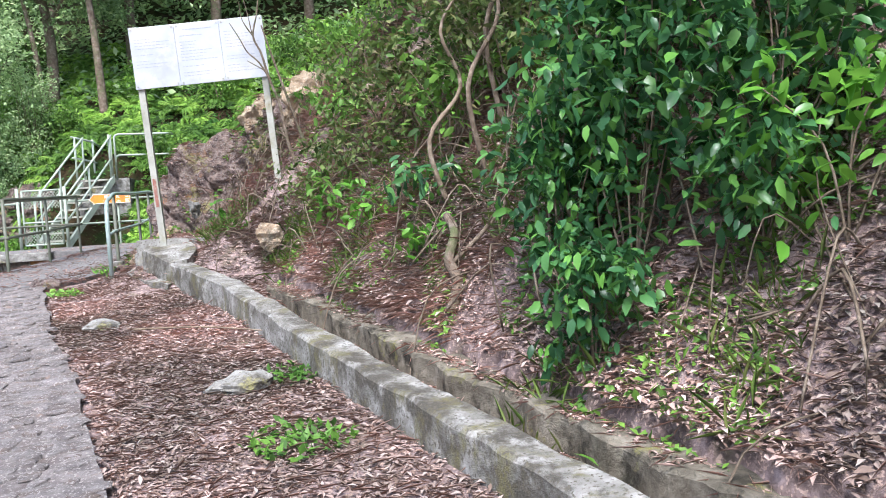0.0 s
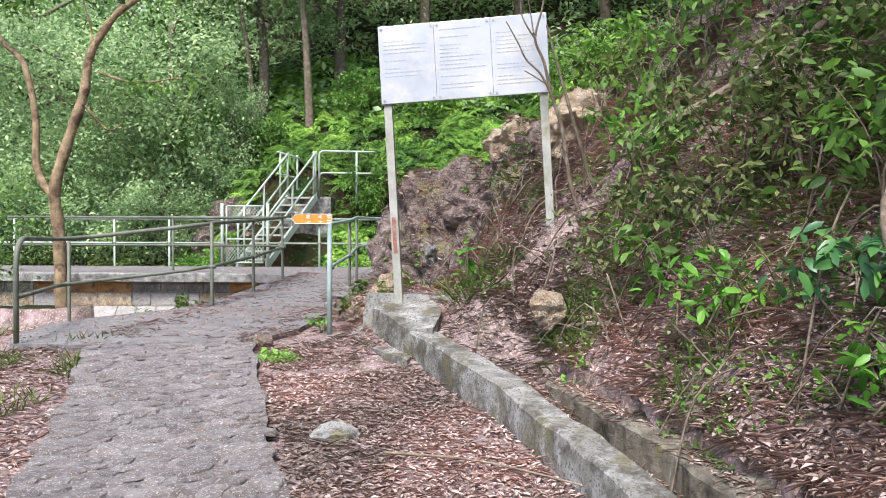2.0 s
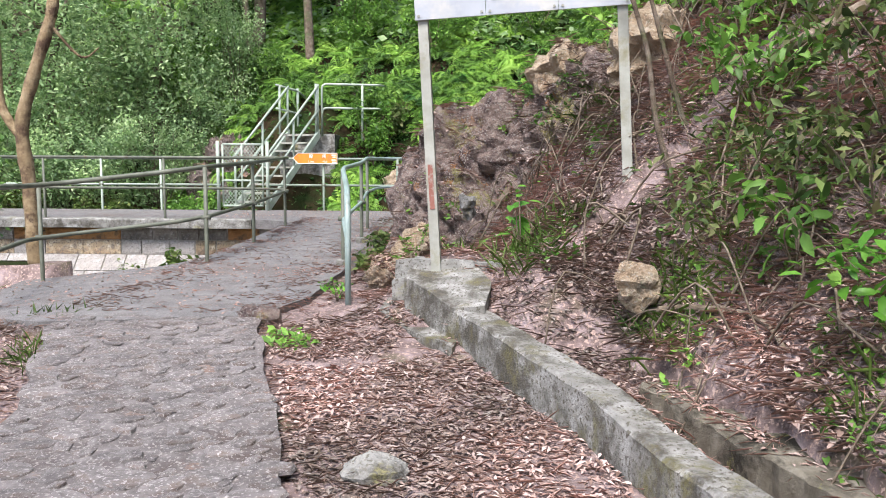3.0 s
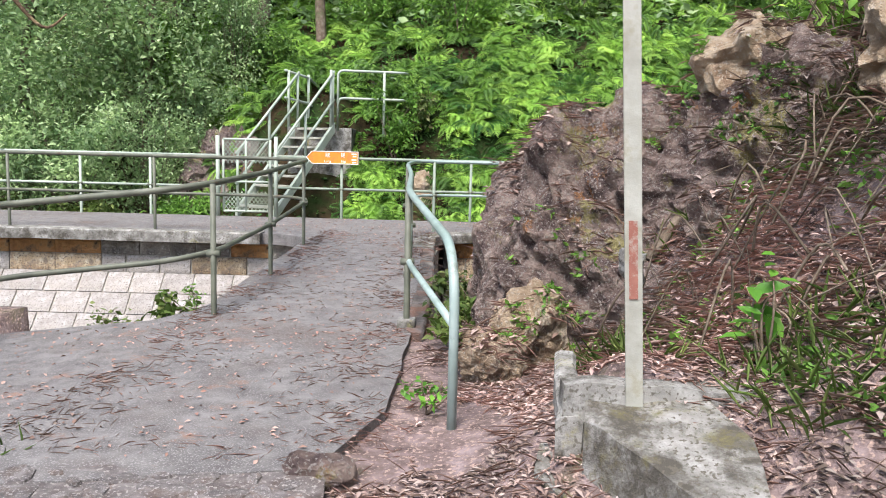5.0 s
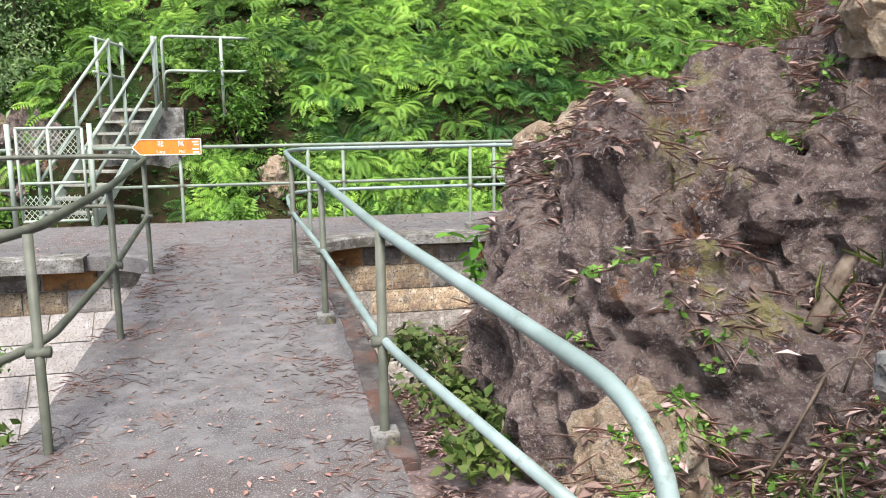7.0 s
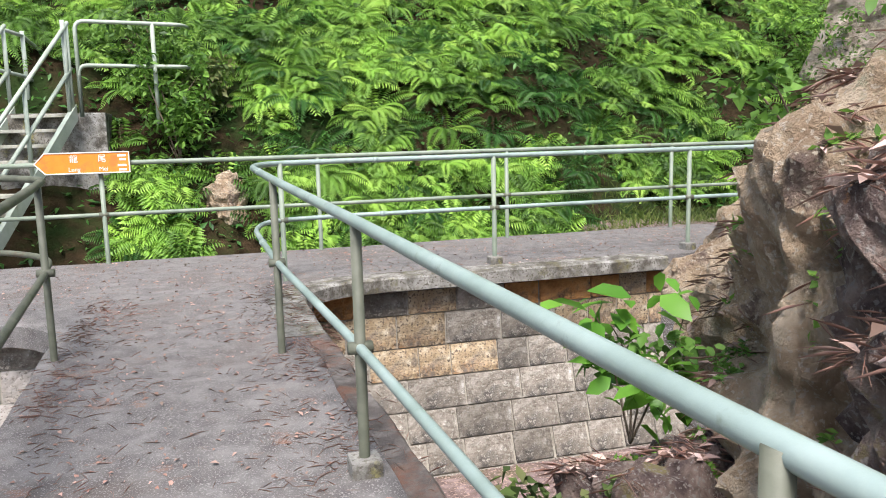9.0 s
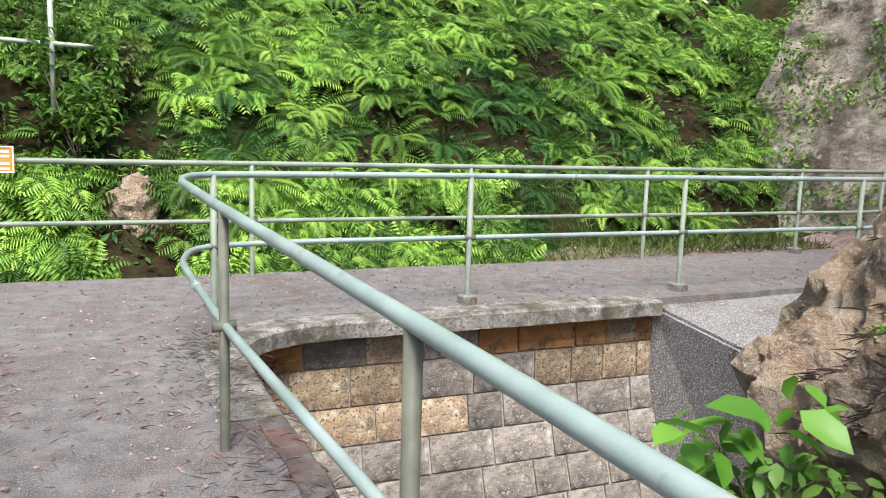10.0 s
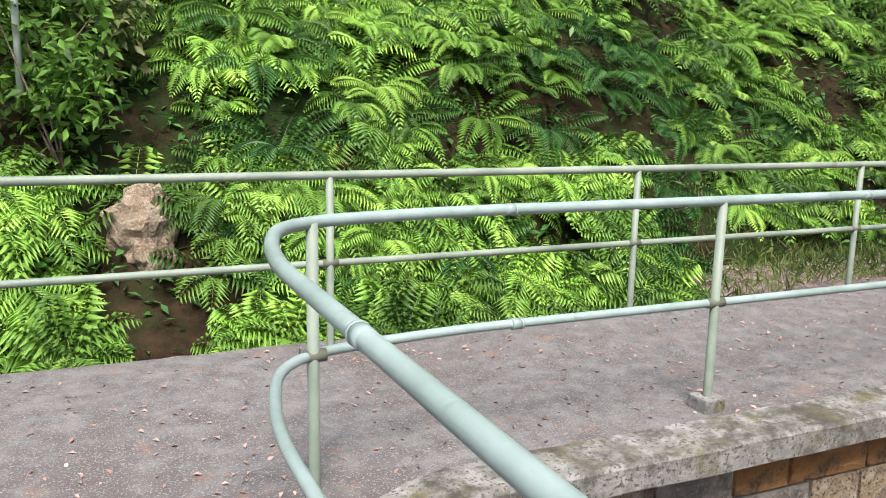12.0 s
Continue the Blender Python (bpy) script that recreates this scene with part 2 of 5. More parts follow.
# ---- mesh helpers ----
def mesh_of(name, v, f, mat, smooth=False):
    me = bpy.data.meshes.new(name)
    me.from_pydata([tuple(p) for p in v], [], [tuple(q) for q in f])
    for m in (mat if isinstance(mat, (list, tuple)) else (mat,)):
        me.materials.append(m)
    if smooth:
        me.polygons.foreach_set("use_smooth", np.ones(len(me.polygons), dtype=bool))
    me.update()
    return me


def quick_mesh(name, v, f, mat, smooth=False):
    """A mesh from arrays in which every face has the same number of corners."""
    v, f = np.asarray(v, dtype=np.float32), np.asarray(f, dtype=np.int32)
    me = bpy.data.meshes.new(name)
    me.vertices.add(len(v))
    me.vertices.foreach_set("co", v.ravel())
    k = f.shape[1]
    me.loops.add(f.size)
    me.loops.foreach_set("vertex_index", f.ravel())
    me.polygons.add(len(f))
    me.polygons.foreach_set("loop_start", np.arange(0, f.size, k, dtype=np.int32))
    me.materials.append(mat)
    me.update(calc_edges=True)
    me.validate()
    if smooth:
        me.polygons.foreach_set("use_smooth", np.ones(len(f), dtype=bool))
    return me


def part(name, me, parent, label=""):
    ob = new(name, me)
    ob.parent = parent
    return tagged(ob, label)


def empty(name, at, label, category, group="", kind=""):
    ob = new(name)
    ob.location = at
    return tagged(ob, label, category, group, kind)


def thing(name, me, label, category, group="", kind="", at=None):
    ob = new(name, me)
    if at is not None:
        ob.location = at
    return tagged(ob, label, category, group, kind)


def tube(pts, radii, seg=10, closed_ends=True):
    """Vertices and faces of a round bar along points, with a radius at each."""
    pts = [Vector(p) for p in pts]
    if isinstance(radii, (int, float)):
        radii = [radii] * len(pts)
    v, f, side = [], [], None
    for i, p in enumerate(pts):
        d = (pts[min(i + 1, len(pts) - 1)] - pts[max(i - 1, 0)]).normalized()
        if side is None:
            side = d.orthogonal().normalized()
        side = (side - d * side.dot(d)).normalized()
        up = d.cross(side)
        for k in range(seg):
            a = 2 * math.pi * k / seg
            v.append(p + (side * math.cos(a) + up * math.sin(a)) * radii[i])
    for i in range(len(pts) - 1):
        for k in range(seg):
            k2 = (k + 1) % seg
            f.append((i * seg + k, i * seg + k2, (i + 1) * seg + k2, (i + 1) * seg + k))
    if closed_ends:
        f.append(tuple(reversed(range(seg))))
        f.append(tuple((len(pts) - 1) * seg + k for k in range(seg)))
    return v, f


def smooth_line(pts, per=6):
    """A smooth line through points."""
    p = [Vector(q) for q in pts]
    out = []
    for i in range(len(p) - 1):
        a, b, c, d = p[max(i - 1, 0)], p[i], p[i + 1], p[min(i + 2, len(p) - 1)]
        for k in range(per):
            t = k / per
            out.append(0.5 * ((2 * b) + (c - a) * t + (2 * a - 5 * b + 4 * c - d) * t * t + (3 * b - a - 3 * c + d) * t ** 3))
    return out + [p[-1]]


def rounded(pts, r=0.12, per=6):
    """A line of straight runs with its corners rounded off."""
    p = [Vector(q) for q in pts]
    out = [p[0]]
    for i in range(1, len(p) - 1):
        a, b = (p[i - 1] - p[i]), (p[i + 1] - p[i])
        k = min(r, a.length * 0.45, b.length * 0.45)
        s, e = p[i] + a.normalized() * k, p[i] + b.normalized() * k
        for j in range(per + 1):
            t = j / per
            out.append(s * (1 - t) ** 2 + p[i] * 2 * t * (1 - t) + e * t * t)
    return out + [p[-1]]


def merge(*chunks):
    v, f = [], []
    for cv, cf in chunks:
        o = len(v)
        v += list(cv)
        f += [tuple(i + o for i in q) for q in cf]
    return v, f


def box(x0, y0, z0, x1, y1, z1, bevel=0.01, cuts=0, wobble=0.0, seed=0):
    """A block with bevelled, slightly worn edges."""
    bm = bmesh.new()
    bmesh.ops.create_cube(bm, size=1)
    for q in bm.verts:
        q.co = Vector(((x0 + x1) / 2 + q.co.x * (x1 - x0), (y0 + y1) / 2 + q.co.y * (y1 - y0), (z0 + z1) / 2 + q.co.z * (z1 - z0)))
    if cuts:
        bmesh.ops.subdivide_edges(bm, edges=bm.edges[:], cuts=cuts, use_grid_fill=True)
    elif bevel:
        bmesh.ops.bevel(bm, geom=bm.edges[:], offset=bevel, segments=2, affect='EDGES', profile=0.6)
    if wobble:
        for q in bm.verts:
            q.co += noise.noise_vector(q.co * 5 + Vector((seed, 0, 0))) * wobble
    bm.verts.index_update()
    v = [q.co.copy() for q in bm.verts]
    f = [tuple(q.index for q in face.verts) for face in bm.faces]
    bm.free()
    return v, f


def lerp(x, xs, ys):
    return float(np.interp(x, xs, ys))


def smoothstep(a, b, x):
    t = min(1.0, max(0.0, (x - a) / (b - a)))
    return t * t * (3 - 2 * t)


# ---- the lie of the land ----
def base_z(y):
    """The height of the path along the walk."""
    return lerp(y, (-30, -4, 1.3, 6.64, 7.56, 10.2, 12.8, 15, 17.3, 19), (-2.4, -1.15, -0.78, -0.36, -0.28, -0.09, -0.08, -0.06, -0.02, 0))


def path_left(y):
    return lerp(y, (-10, 6.69, 8.74, 9.91), (3.6, -2.4, -3.13, -3.62))


def path_right(y):
    return lerp(y, (-10, 3.67, 6.64, 7.56, 10.23), (4.6, -0.13, -1.08, -1.47, -2.32))


def kerb_x(y):
    """The near edge of the kerb wall."""
    return lerp(y, (-5, 3.8, 5.7, 8.4, 9.6), (4.25, 1.25, 0.57, -0.34, -0.93))


def kerb_top(y):
    return base_z(y) + lerp(y, (4, 7, 8.4, 9.6), (0.14, 0.15, 0.18, 0.235))


def foot_x(y):
    """Where the hillside begins: the line of the kerb, then the foot of the outcrop, then round the pit."""
    if y < 9.5:
        return kerb_x(y)
    return lerp(y, (9.5, 10.85, 11.7, 13, 14.6, 15.4, 16.2, 17.5, 19, 20.5, 23, 26), (-0.98, -1.5, -1.65, -1.7, -1.5, -0.6, 1.4, 4.2, 6.0, 6.9, 6.6, 9))


def hill(dd):
    return lerp(dd, (0, 0.6, 0.9, 1.2, 1.5, 2, 3, 5, 10, 25, 60), (0, 0.12, 0.38, 0.75, 1.15, 1.7, 2.7, 4.5, 8.5, 17, 28))


def far_z(x, y):
    y0 = 22.2 + max(0.0, -6.0 - x) * 0.9 + smoothstep(2.0, 5.0, x) * 0.5
    bottom = -0.45 + 0.42 * smoothstep(1.2, 3.0, x)
    return bottom + lerp(y - y0, (0, 0.5, 2.3, 6, 14, 50), (0, 0.35, 2.75, 5.2, 10.5, 30))


def land(x, y):
    if y > 21.2:
        z = far_z(x, y)
    elif y > (19.4 if -2.9 < x < 1.8 else 18.85 if x < 0 else 19.0):
        z = -0.35
        if x > 5.6:
            z = -0.05
    else:
        z = base_z(y) - 0.05
        if y > (13.5 if x < -5.2 else 13.0) and x < -3.9:
            z = -3.2
        elif x > -2.45 and y > 13.2:
            z = base_z(y) - 0.1 - 1.75 * smoothstep(13.6, 16.6, y) * smoothstep(-2.42, -2.2, x)
        elif x < -4 and y < 13:
            z -= 0.11 * min(3.0, -3.75 - x)
        z += 0.36 * math.exp(-((x + 0.95) ** 2 + (y - 10.45) ** 2) / 0.3) + 0.34 * math.exp(-((x + 0.36) ** 2 + (y - 9.75) ** 2) / 0.15)
    dd = (x - foot_x(y)) * (0.924 if y < 10 else 1.0)
    if dd > 0:
        h = hill(dd)
        if y < 9.3:
            if dd < 0.68:
                h = (-0.35 + 0.45 * smoothstep(8.4, 9.2, y)) if dd > 0.1 else 0.0
        if y > 13.2:
            z = max(z, z * 0.3) if dd > 0.6 else z
        z += h
    if y > 9.5 and y < 19 and dd > 0.3:
        z += 0.12 * noise.noise(Vector((x * 1.4, y * 1.4, 3)))
    if (dd > 0.75 and y < 19) or y > 22.4:
        z += 0.10 * noise.noise(Vector((x * 0.9, y * 0.9, 0))) + 0.06 * noise.noise(Vector((x * 2.7, y * 2.7, 5)))
    return z


def axis(fine0, fine1, step, lo, hi):
    a = list(np.arange(fine0, fine1 + 1e-6, step))
    s, p = step, fine1
    while p < hi:
        s *= 1.25
        p += s
        a.append(p)
    s, p = step, fine0
    while p > lo:
        s *= 1.25
        p -= s
        a.insert(0, p)
    return a


xs, ys = axis(-8.0, 8.0, 0.11, -400, 400), axis(0.0, 26.0, 0.11, -300, 500)
gv = [(x, y, land(x, y) + (0.018 * noise.noise(Vector((x * 6, y * 6, 1))) if -8 < x < 8 and 0 < y < 26 else 0)) for y in ys for x in xs]
nx = len(xs)
gf = [(j * nx + i, j * nx + i + 1, (j + 1) * nx + i + 1, (j + 1) * nx + i) for j in range(len(ys) - 1) for i in range(nx - 1)]
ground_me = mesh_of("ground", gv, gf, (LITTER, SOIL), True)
# SOIL, with shade in its colour, covers the fern bank and the north-west.
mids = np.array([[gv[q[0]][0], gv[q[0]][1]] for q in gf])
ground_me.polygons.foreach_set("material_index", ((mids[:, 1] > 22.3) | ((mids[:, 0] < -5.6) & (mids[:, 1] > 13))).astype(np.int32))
ground = thing("ground", ground_me, "hillside soil strewn with fallen leaves and pine needles", "ground", kind="structure")


def slab(outline, top, thick, mat, name, step=0.25, edge=0.0, relief=0.0):
    """A sheet with thickness over an outline; top is a function of x and y."""
    bm = bmesh.new()
    vs = [bm.verts.new((x, y, 0)) for x, y in outline]
    bm.faces.new(vs)
    for ax, lo, hi in ((0, min(p[0] for p in outline), max(p[0] for p in outline)), (1, min(p[1] for p in outline), max(p[1] for p in outline))):
        c = lo + step
        while c < hi:
            nrm = Vector((1, 0, 0)) if ax == 0 else Vector((0, 1, 0))
            bmesh.ops.bisect_plane(bm, geom=bm.verts[:] + bm.edges[:] + bm.faces[:], plane_co=nrm * c, plane_no=nrm)
            c += step
    bmesh.ops.recalc_face_normals(bm, faces=bm.faces[:])
    if sum(fc.normal.z for fc in bm.faces) < 0:
        bmesh.ops.reverse_faces(bm, faces=bm.faces[:])
    ext = bmesh.ops.extrude_face_region(bm, geom=bm.faces[:])
    up = {g for g in ext["geom"] if isinstance(g, bmesh.types.BMVert)}
    for q in bm.verts:
        z = top(q.co.x, q.co.y)
        if q in up:
            q.co.z = z + relief * noise.noise(Vector((q.co.x * 7, q.co.y * 7, 0)))
        else:
            q.co.z = z - thick
        if edge:
            q.co.x += edge * noise.noise(Vector((q.co.x * 3, q.co.y * 3, 7)))
            q.co.y += edge * noise.noise(Vector((q.co.x * 3, q.co.y * 3, 17)))
    bmesh.ops.recalc_face_normals(bm, faces=bm.faces[:])
    me = bpy.data.meshes.new(name)
    bm.to_mesh(me)
    bm.free()
    me.materials.append(mat)
    return me


# stone-set path on the bank, causeway, crest of the dam
path_outline = [(path_right(y), y) for y in np.arange(-9.5, 10.3, 0.9)] + [(-2.3, 10.3)] + [(path_left(10.2) - 0.15, 10.3)] + [(path_left(y), y) for y in np.arange(9.9, -9.6, -0.9)]
thing("path", slab(path_outline, lambda x, y: base_z(y), 0.2, PATHSTONE, "path", 0.12, 0.05, 0.02), "rough grey stone-set path with a broken edge", "path", kind="structure")


def round_corner(cx, cy, r, a0, a1, k=8):
    return [(cx + r * math.cos(radians(a0 + (a1 - a0) * i / k)), cy + r * math.sin(radians(a0 + (a1 - a0) * i / k))) for i in range(k + 1)]


deck = [(-3.75, 10.0), (-2.32, 10.25), (-2.1, 11.0), (-2.08, 13.0), (-2.12, 15.0), (-2.2, 17.0), (-2.24, 18.0)] + round_corner(-1.44, 18.35, 0.8, 180, 90)[1:-1] + \
    [(-1.3, 19.15), (1.6, 19.15), (5.9, 19.25), (6.3, 21.2), (-14, 21.2), (-14, 18.45), (-4.6, 18.45)] + round_corner(-4.6, 17.7, 0.75, 90, 0, 6)[1:] + \
    [(-3.82, 15.0), (-3.8, 13.05), (-5.55, 12.95), (-5.2, 11.6), (-4.6, 10.5)]
thing("road", slab(deck, lambda x, y: base_z(y) + 0.004 - (0.11 * min(3.0, max(0.0, -3.75 - x)) if y < 13.1 else 0.0), 0.16, ASPHALT, "road", 0.3, 0.02, 0.006), "grey gritty concrete causeway with fallen pine needles", "path", kind="structure")


# ---- dam: coping, backing walls ----
def strip(points, width_left, z0, z1, mat, name, seg=0.2, wob=0.008):
    """A bar of rectangular section along a line, to the left of its direction."""
    p = [Vector((q[0], q[1], 0)) for q in points]
    fine = [p[0]]
    for a, b in zip(p, p[1:]):
        k = max(1, int((b - a).length / seg))
        fine += [a + (b - a) * (i + 1) / k for i in range(k)]
    v, f = [], []
    for i, q in enumerate(fine):
        d = (fine[min(i + 1, len(fine) - 1)] - fine[max(i - 1, 0)]).normalized()
        nrm = Vector((-d.y, d.x, 0))
        lo, hi = (z0(q.y) if callable(z0) else z0), (z1(q.y) if callable(z1) else z1)
        bev = 0.018
        for off, z in ((0, lo), (0, hi - bev), (bev, hi), (width_left - bev, hi), (width_left, hi - bev), (width_left, lo)):
            w = q + nrm * off
            w.z = z
            w += noise.noise_vector(w * 4) * wob + noise.noise_vector(w * 17) * wob * 0.5
            v.append(w)
    m = 6
    for i in range(len(fine) - 1):
        for k in range(m):
            f.append((i * m + k, i * m + (k + 1) % m, (i + 1) * m + (k + 1) % m, (i + 1) * m + k))
    f += [tuple(range(m)), tuple(reversed([(len(fine) - 1) * m + k for k in range(m)]))]
    return mesh_of(name, v, f, mat)


curve_e = round_corner(-1.44, 18.35, 0.66, 180, 90)
thing("coping", strip([(-2.08, 17.3), (-2.1, 18.3)] + curve_e[1:-1] + [(-1.44, 19.01), (1.62, 19.01)], 0.3, lambda y: base_z(y) - 0.12,
                      lambda y: base_z(y) + 0.012, KERBM, "coping"), "weathered pale concrete coping along the causeway edge", "coping", kind="structure")
thing("coping", strip([(-1.99, 12.7), (-2.0, 15.0), (-2.08, 17.28)], 0.16, lambda y: base_z(y) - 0.15, lambda y: base_z(y) + 0.014, DARKCOPE, "coping", 0.1, 0.016), "dark stained broken edging of the causeway", "coping", kind="structure")
thing("coping", strip([(-14, 18.3), (-4.6, 18.3)], 0.3, -0.15, 0.012, CONCRETE, "coping"), "weathered pale concrete coping on the dam crest", "coping", kind="structure")
thing("wall_dam_east", mesh_of("wall_dam_east", *box(-2.0, 19.3, -3.0, 5.9, 21.15, -0.16, 0.02), MORTAR), "dark mortar core of the masonry dam", "wall", kind="structure")
thing("wall_dam_west", mesh_of("wall_dam_west", *box(-14, 18.75, -3.4, -3.3, 21.15, -0.16, 0.02), MORTAR), "dark mortar core of the masonry dam", "wall", kind="structure")
thing("wall_causeway", mesh_of("wall_causeway", *box(-3.74, 12.9, -3.4, -2.07, 19.2, -0.14, 0.02, 9, 0.025), GRANITE_GREY), "dark stained side wall under the causeway", "wall", kind="structure")
thing("wall_far_edge", mesh_of("wall_far_edge", *box(-14, 21.16, -1.2, 6.4, 21.24, -0.01, 0.01), CONCRETE), "concrete edge of the dam crest", "wall", kind="structure")

# concrete apron beside the dam
ap = bmesh.new()
av = [ap.verts.new(c) for c in ((1.64, 19.2, -0.06), (6.6, 19.25, -0.02), (6.8, 15.8, -0.1), (2.7, 15.4, -0.5), (1.75, 17.6, -0.28),
                                (1.64, 19.2, -2.6), (6.6, 19.25, -2.6), (6.8, 15.8, -2.6), (2.9, 15.4, -2.6), (2.0, 17.6, -2.6))]
for q in ((0, 4, 3, 2, 1), (0, 5, 9, 4), (4, 9, 8, 3), (3, 8, 7, 2), (2, 7, 6, 1), (1, 6, 5, 0)):
    ap.faces.new([av[i] for i in q])
bmesh.ops.bevel(ap, geom=ap.edges[:], offset=0.03, segments=2, affect='EDGES')
bmesh.ops.recalc_face_normals(ap, faces=ap.faces[:])
apron_me = bpy.data.meshes.new("apron")
ap.to_mesh(apron_me)
ap.free()
apron_me.materials.append(PEBBLE)
thing("apron", apron_me, "grey pebbledash concrete spillway apron", "apron", kind="structure")

# kerb wall, drain channel behind it
kerb_line = [(kerb_x(y), y) for y in np.arange(-4, 9.61, 0.4)]
thing("kerb", strip(list(reversed(kerb_line)), 0.2, lambda y: base_z(y) - 0.3, kerb_top, KERBM, "kerb", 0.08, 0.016), "weathered concrete kerb wall beside the dirt strip", "kerb", kind="structure")
thing("channel_wall", strip([(x + 0.58, y) for x, y in reversed(kerb_line) if y < 8.9], 0.24, lambda y: base_z(y) - 0.5, lambda y: base_z(y) + 0.05, MOSSY, "channel_wall", 0.07, 0.045),
      "mossy concrete far wall of the drain", "drain wall", kind="structure")
thing("channel_floor", strip([(x + 0.18, y) for x, y in reversed(kerb_line)], 0.46, lambda y: base_z(y) - 0.45, lambda y: base_z(y) - 0.14 + 0.22 * smoothstep(8.3, 9.3, y), LITTER, "channel_floor", 0.3, 0.01),
      "leaf-filled floor of a concrete drain", "drain", kind="structure")
thing("drain_head", slab([(-0.93, 9.58), (-1.27, 10.05), (-1.24, 10.19), (-0.78, 10.19), (-0.7, 9.9), (-0.74, 9.5)], lambda x, y: 0.1 + 0.27 * max(0.0, y - 9.58) + 0.1 * max(0.0, x + 1.0), 0.34, KERBM, "drain_head", 0.06, 0.02, 0.02),
      "rounded rough concrete head of the roadside drain", "drain", kind="structure")
thing("drain_footing", slab([(-0.94, 9.44), (-1.08, 9.58), (-1.44, 10.1), (-1.38, 10.36), (-1.2, 10.2), (-0.9, 9.6)], lambda x, y: base_z(y) + 0.05 + 0.2 * max(0.0, y - 9.9), 0.22, KERBM, "drain_footing", 0.07, 0.03, 0.02),
      "crumbled concrete footing round the drain head", "footing", kind="structure")
thing("post_footing", mesh_of("post_footing", *box(-1.33, 10.16, -0.1, -0.58, 10.33, 0.315, 0.02, 7, 0.025), CONCRETE), "stained concrete footing under the notice board", "footing", kind="structure")


thing("drain_edge", strip([(-1.27, 11.0), (-1.36, 10.15)], 0.1, -0.2, lambda y: 0.2 + 0.06 * (y - 10.2), CONCRETE, "drain_edge", 0.1, 0.02), "broken pale concrete edging in the leaf litter", "edging", kind="structure")


# ---- railings ----
def rail_z(x, y):
    """The height of the top rail along the causeway."""
    if x < -3.8 and y < 13.3:
        return (0.9 - 0.115 * min(3.0, -3.8 - x)) - 0.02 * max(0.0, 12.6 - y)
    return lerp(y, (10.85, 12.87, 15, 17, 19), (0.9, 0.925, 0.98, 1.06, 1.07))


def ground_z(x, y):
    return base_z(y) - (0.11 * min(3.0, max(0.0, -3.75 - x)) if y < 13.1 else 0.0)


def railing(line, z_of, posts, h, mid, mat, label, r=0.026, feet=(), corner=0.25, post_r=0.024, end_drop=None):
    """A pipe railing: top rail, middle rail, posts with concrete feet, sleeves at the joints."""
    x0, y0 = line[0]
    rail = empty("railing", (0, 0, 0), label, "railing")
    for hh, rr in ((h, r), (mid, r * 0.85)):
        pts = [(x, y, rail_z(x, y) - h + hh) for x, y in line]
        if end_drop:
            pts = end_drop(pts, hh)
        pts = rounded(pts, corner, 8)
        part("rail", mesh_of("rail", *tube(pts, rr, 12), mat, True), rail)
    fm = mesh_of("foot", *box(-0.065, -0.065, -0.08, 0.065, 0.065, 0.075, 0.012), CONCRETE)
    for i, (x, y) in enumerate(posts):
        hp = rail_z(x, y) - z_of(x, y)
        p = part("post", mesh_of("post", *tube([(0, 0, -0.12), (0, 0, 0), (0, 0, hp)], post_r, 10), PAINT_DARK if mat is PAINT and y < 18 else PAINT_MID if mat is PAINT else mat, True), rail)
        p.location = (x, y, z_of(x, y))
        if i in feet:
            q = part("foot", fm, p, "square concrete post foot")
        sl = part("sleeve", SLEEVE, p)
        sl.location = (0, 0, hp - h + mid)
    return rail


SLEEVE = mesh_of("sleeve", *tube([(-0.05, 0, 0), (0.05, 0, 0)], 0.026, 10), PAINT_DARK, True)
right_line = [(-1.77, 10.85), (-2.13, 12.87), (-2.255, 15.13), (-2.42, 16.97), (-2.45, 18.7), (-2.3, 19.3), (-1.6, 19.42), (-0.1, 19.41), (2.1, 19.4), (4.4, 19.38), (6.2, 19.45)]


def drop_right(pts, hh):
    if hh > 0.8:
        x, y, z = pts[0]
        return [(x, y, z - hh - 0.1), (x, y, z - 0.14)] + pts[1:]
    return pts


right_rail = railing(right_line, ground_z, [(-2.13, 12.87), (-2.255, 15.13), (-2.42, 16.97), (-2.17, 19.29), (-0.1, 19.41), (2.1, 19.4), (4.4, 19.38), (6.15, 19.44)],
        1.06, 0.55, PAINT, "green-grey painted pipe railing along the causeway", 0.0245, (0, 1, 4, 5, 6, 7), 0.35, 0.0235, drop_right)
def drop_left(pts, hh):
    """The end of the railing bends down into its first post; the middle rail meets it."""
    x, y, z = pts[0]
    if hh > 0.8:
        return [(x, y, z - hh - 0.1), (x, y, z)] + pts[1:]
    return pts


left_line = [(-4.54, 10.51), (-5.2, 12.5), (-5.0, 12.83), (-3.9, 12.95), (-3.64, 13.3), (-3.66, 15.06), (-3.77, 17.29), (-3.85, 17.95), (-4.3, 18.45), (-6.2, 18.5), (-14, 18.5)]
railing(left_line, ground_z, [(-5.2, 12.72), (-3.63, 13.12), (-3.66, 15.06), (-3.77, 17.29), (-6.17, 18.5), (-8.3, 18.5), (-10.4, 18.5), (-12.5, 18.5)],
        1.03, 0.5, PAINT_DARK, "dull olive painted pipe railing curving round the causeway", 0.025, (), 0.35, 0.022, drop_left)
far_line = [(-5.0, 21.1), (-3.86, 21.1), (6.9, 21.1), (7.6, 21.5)]
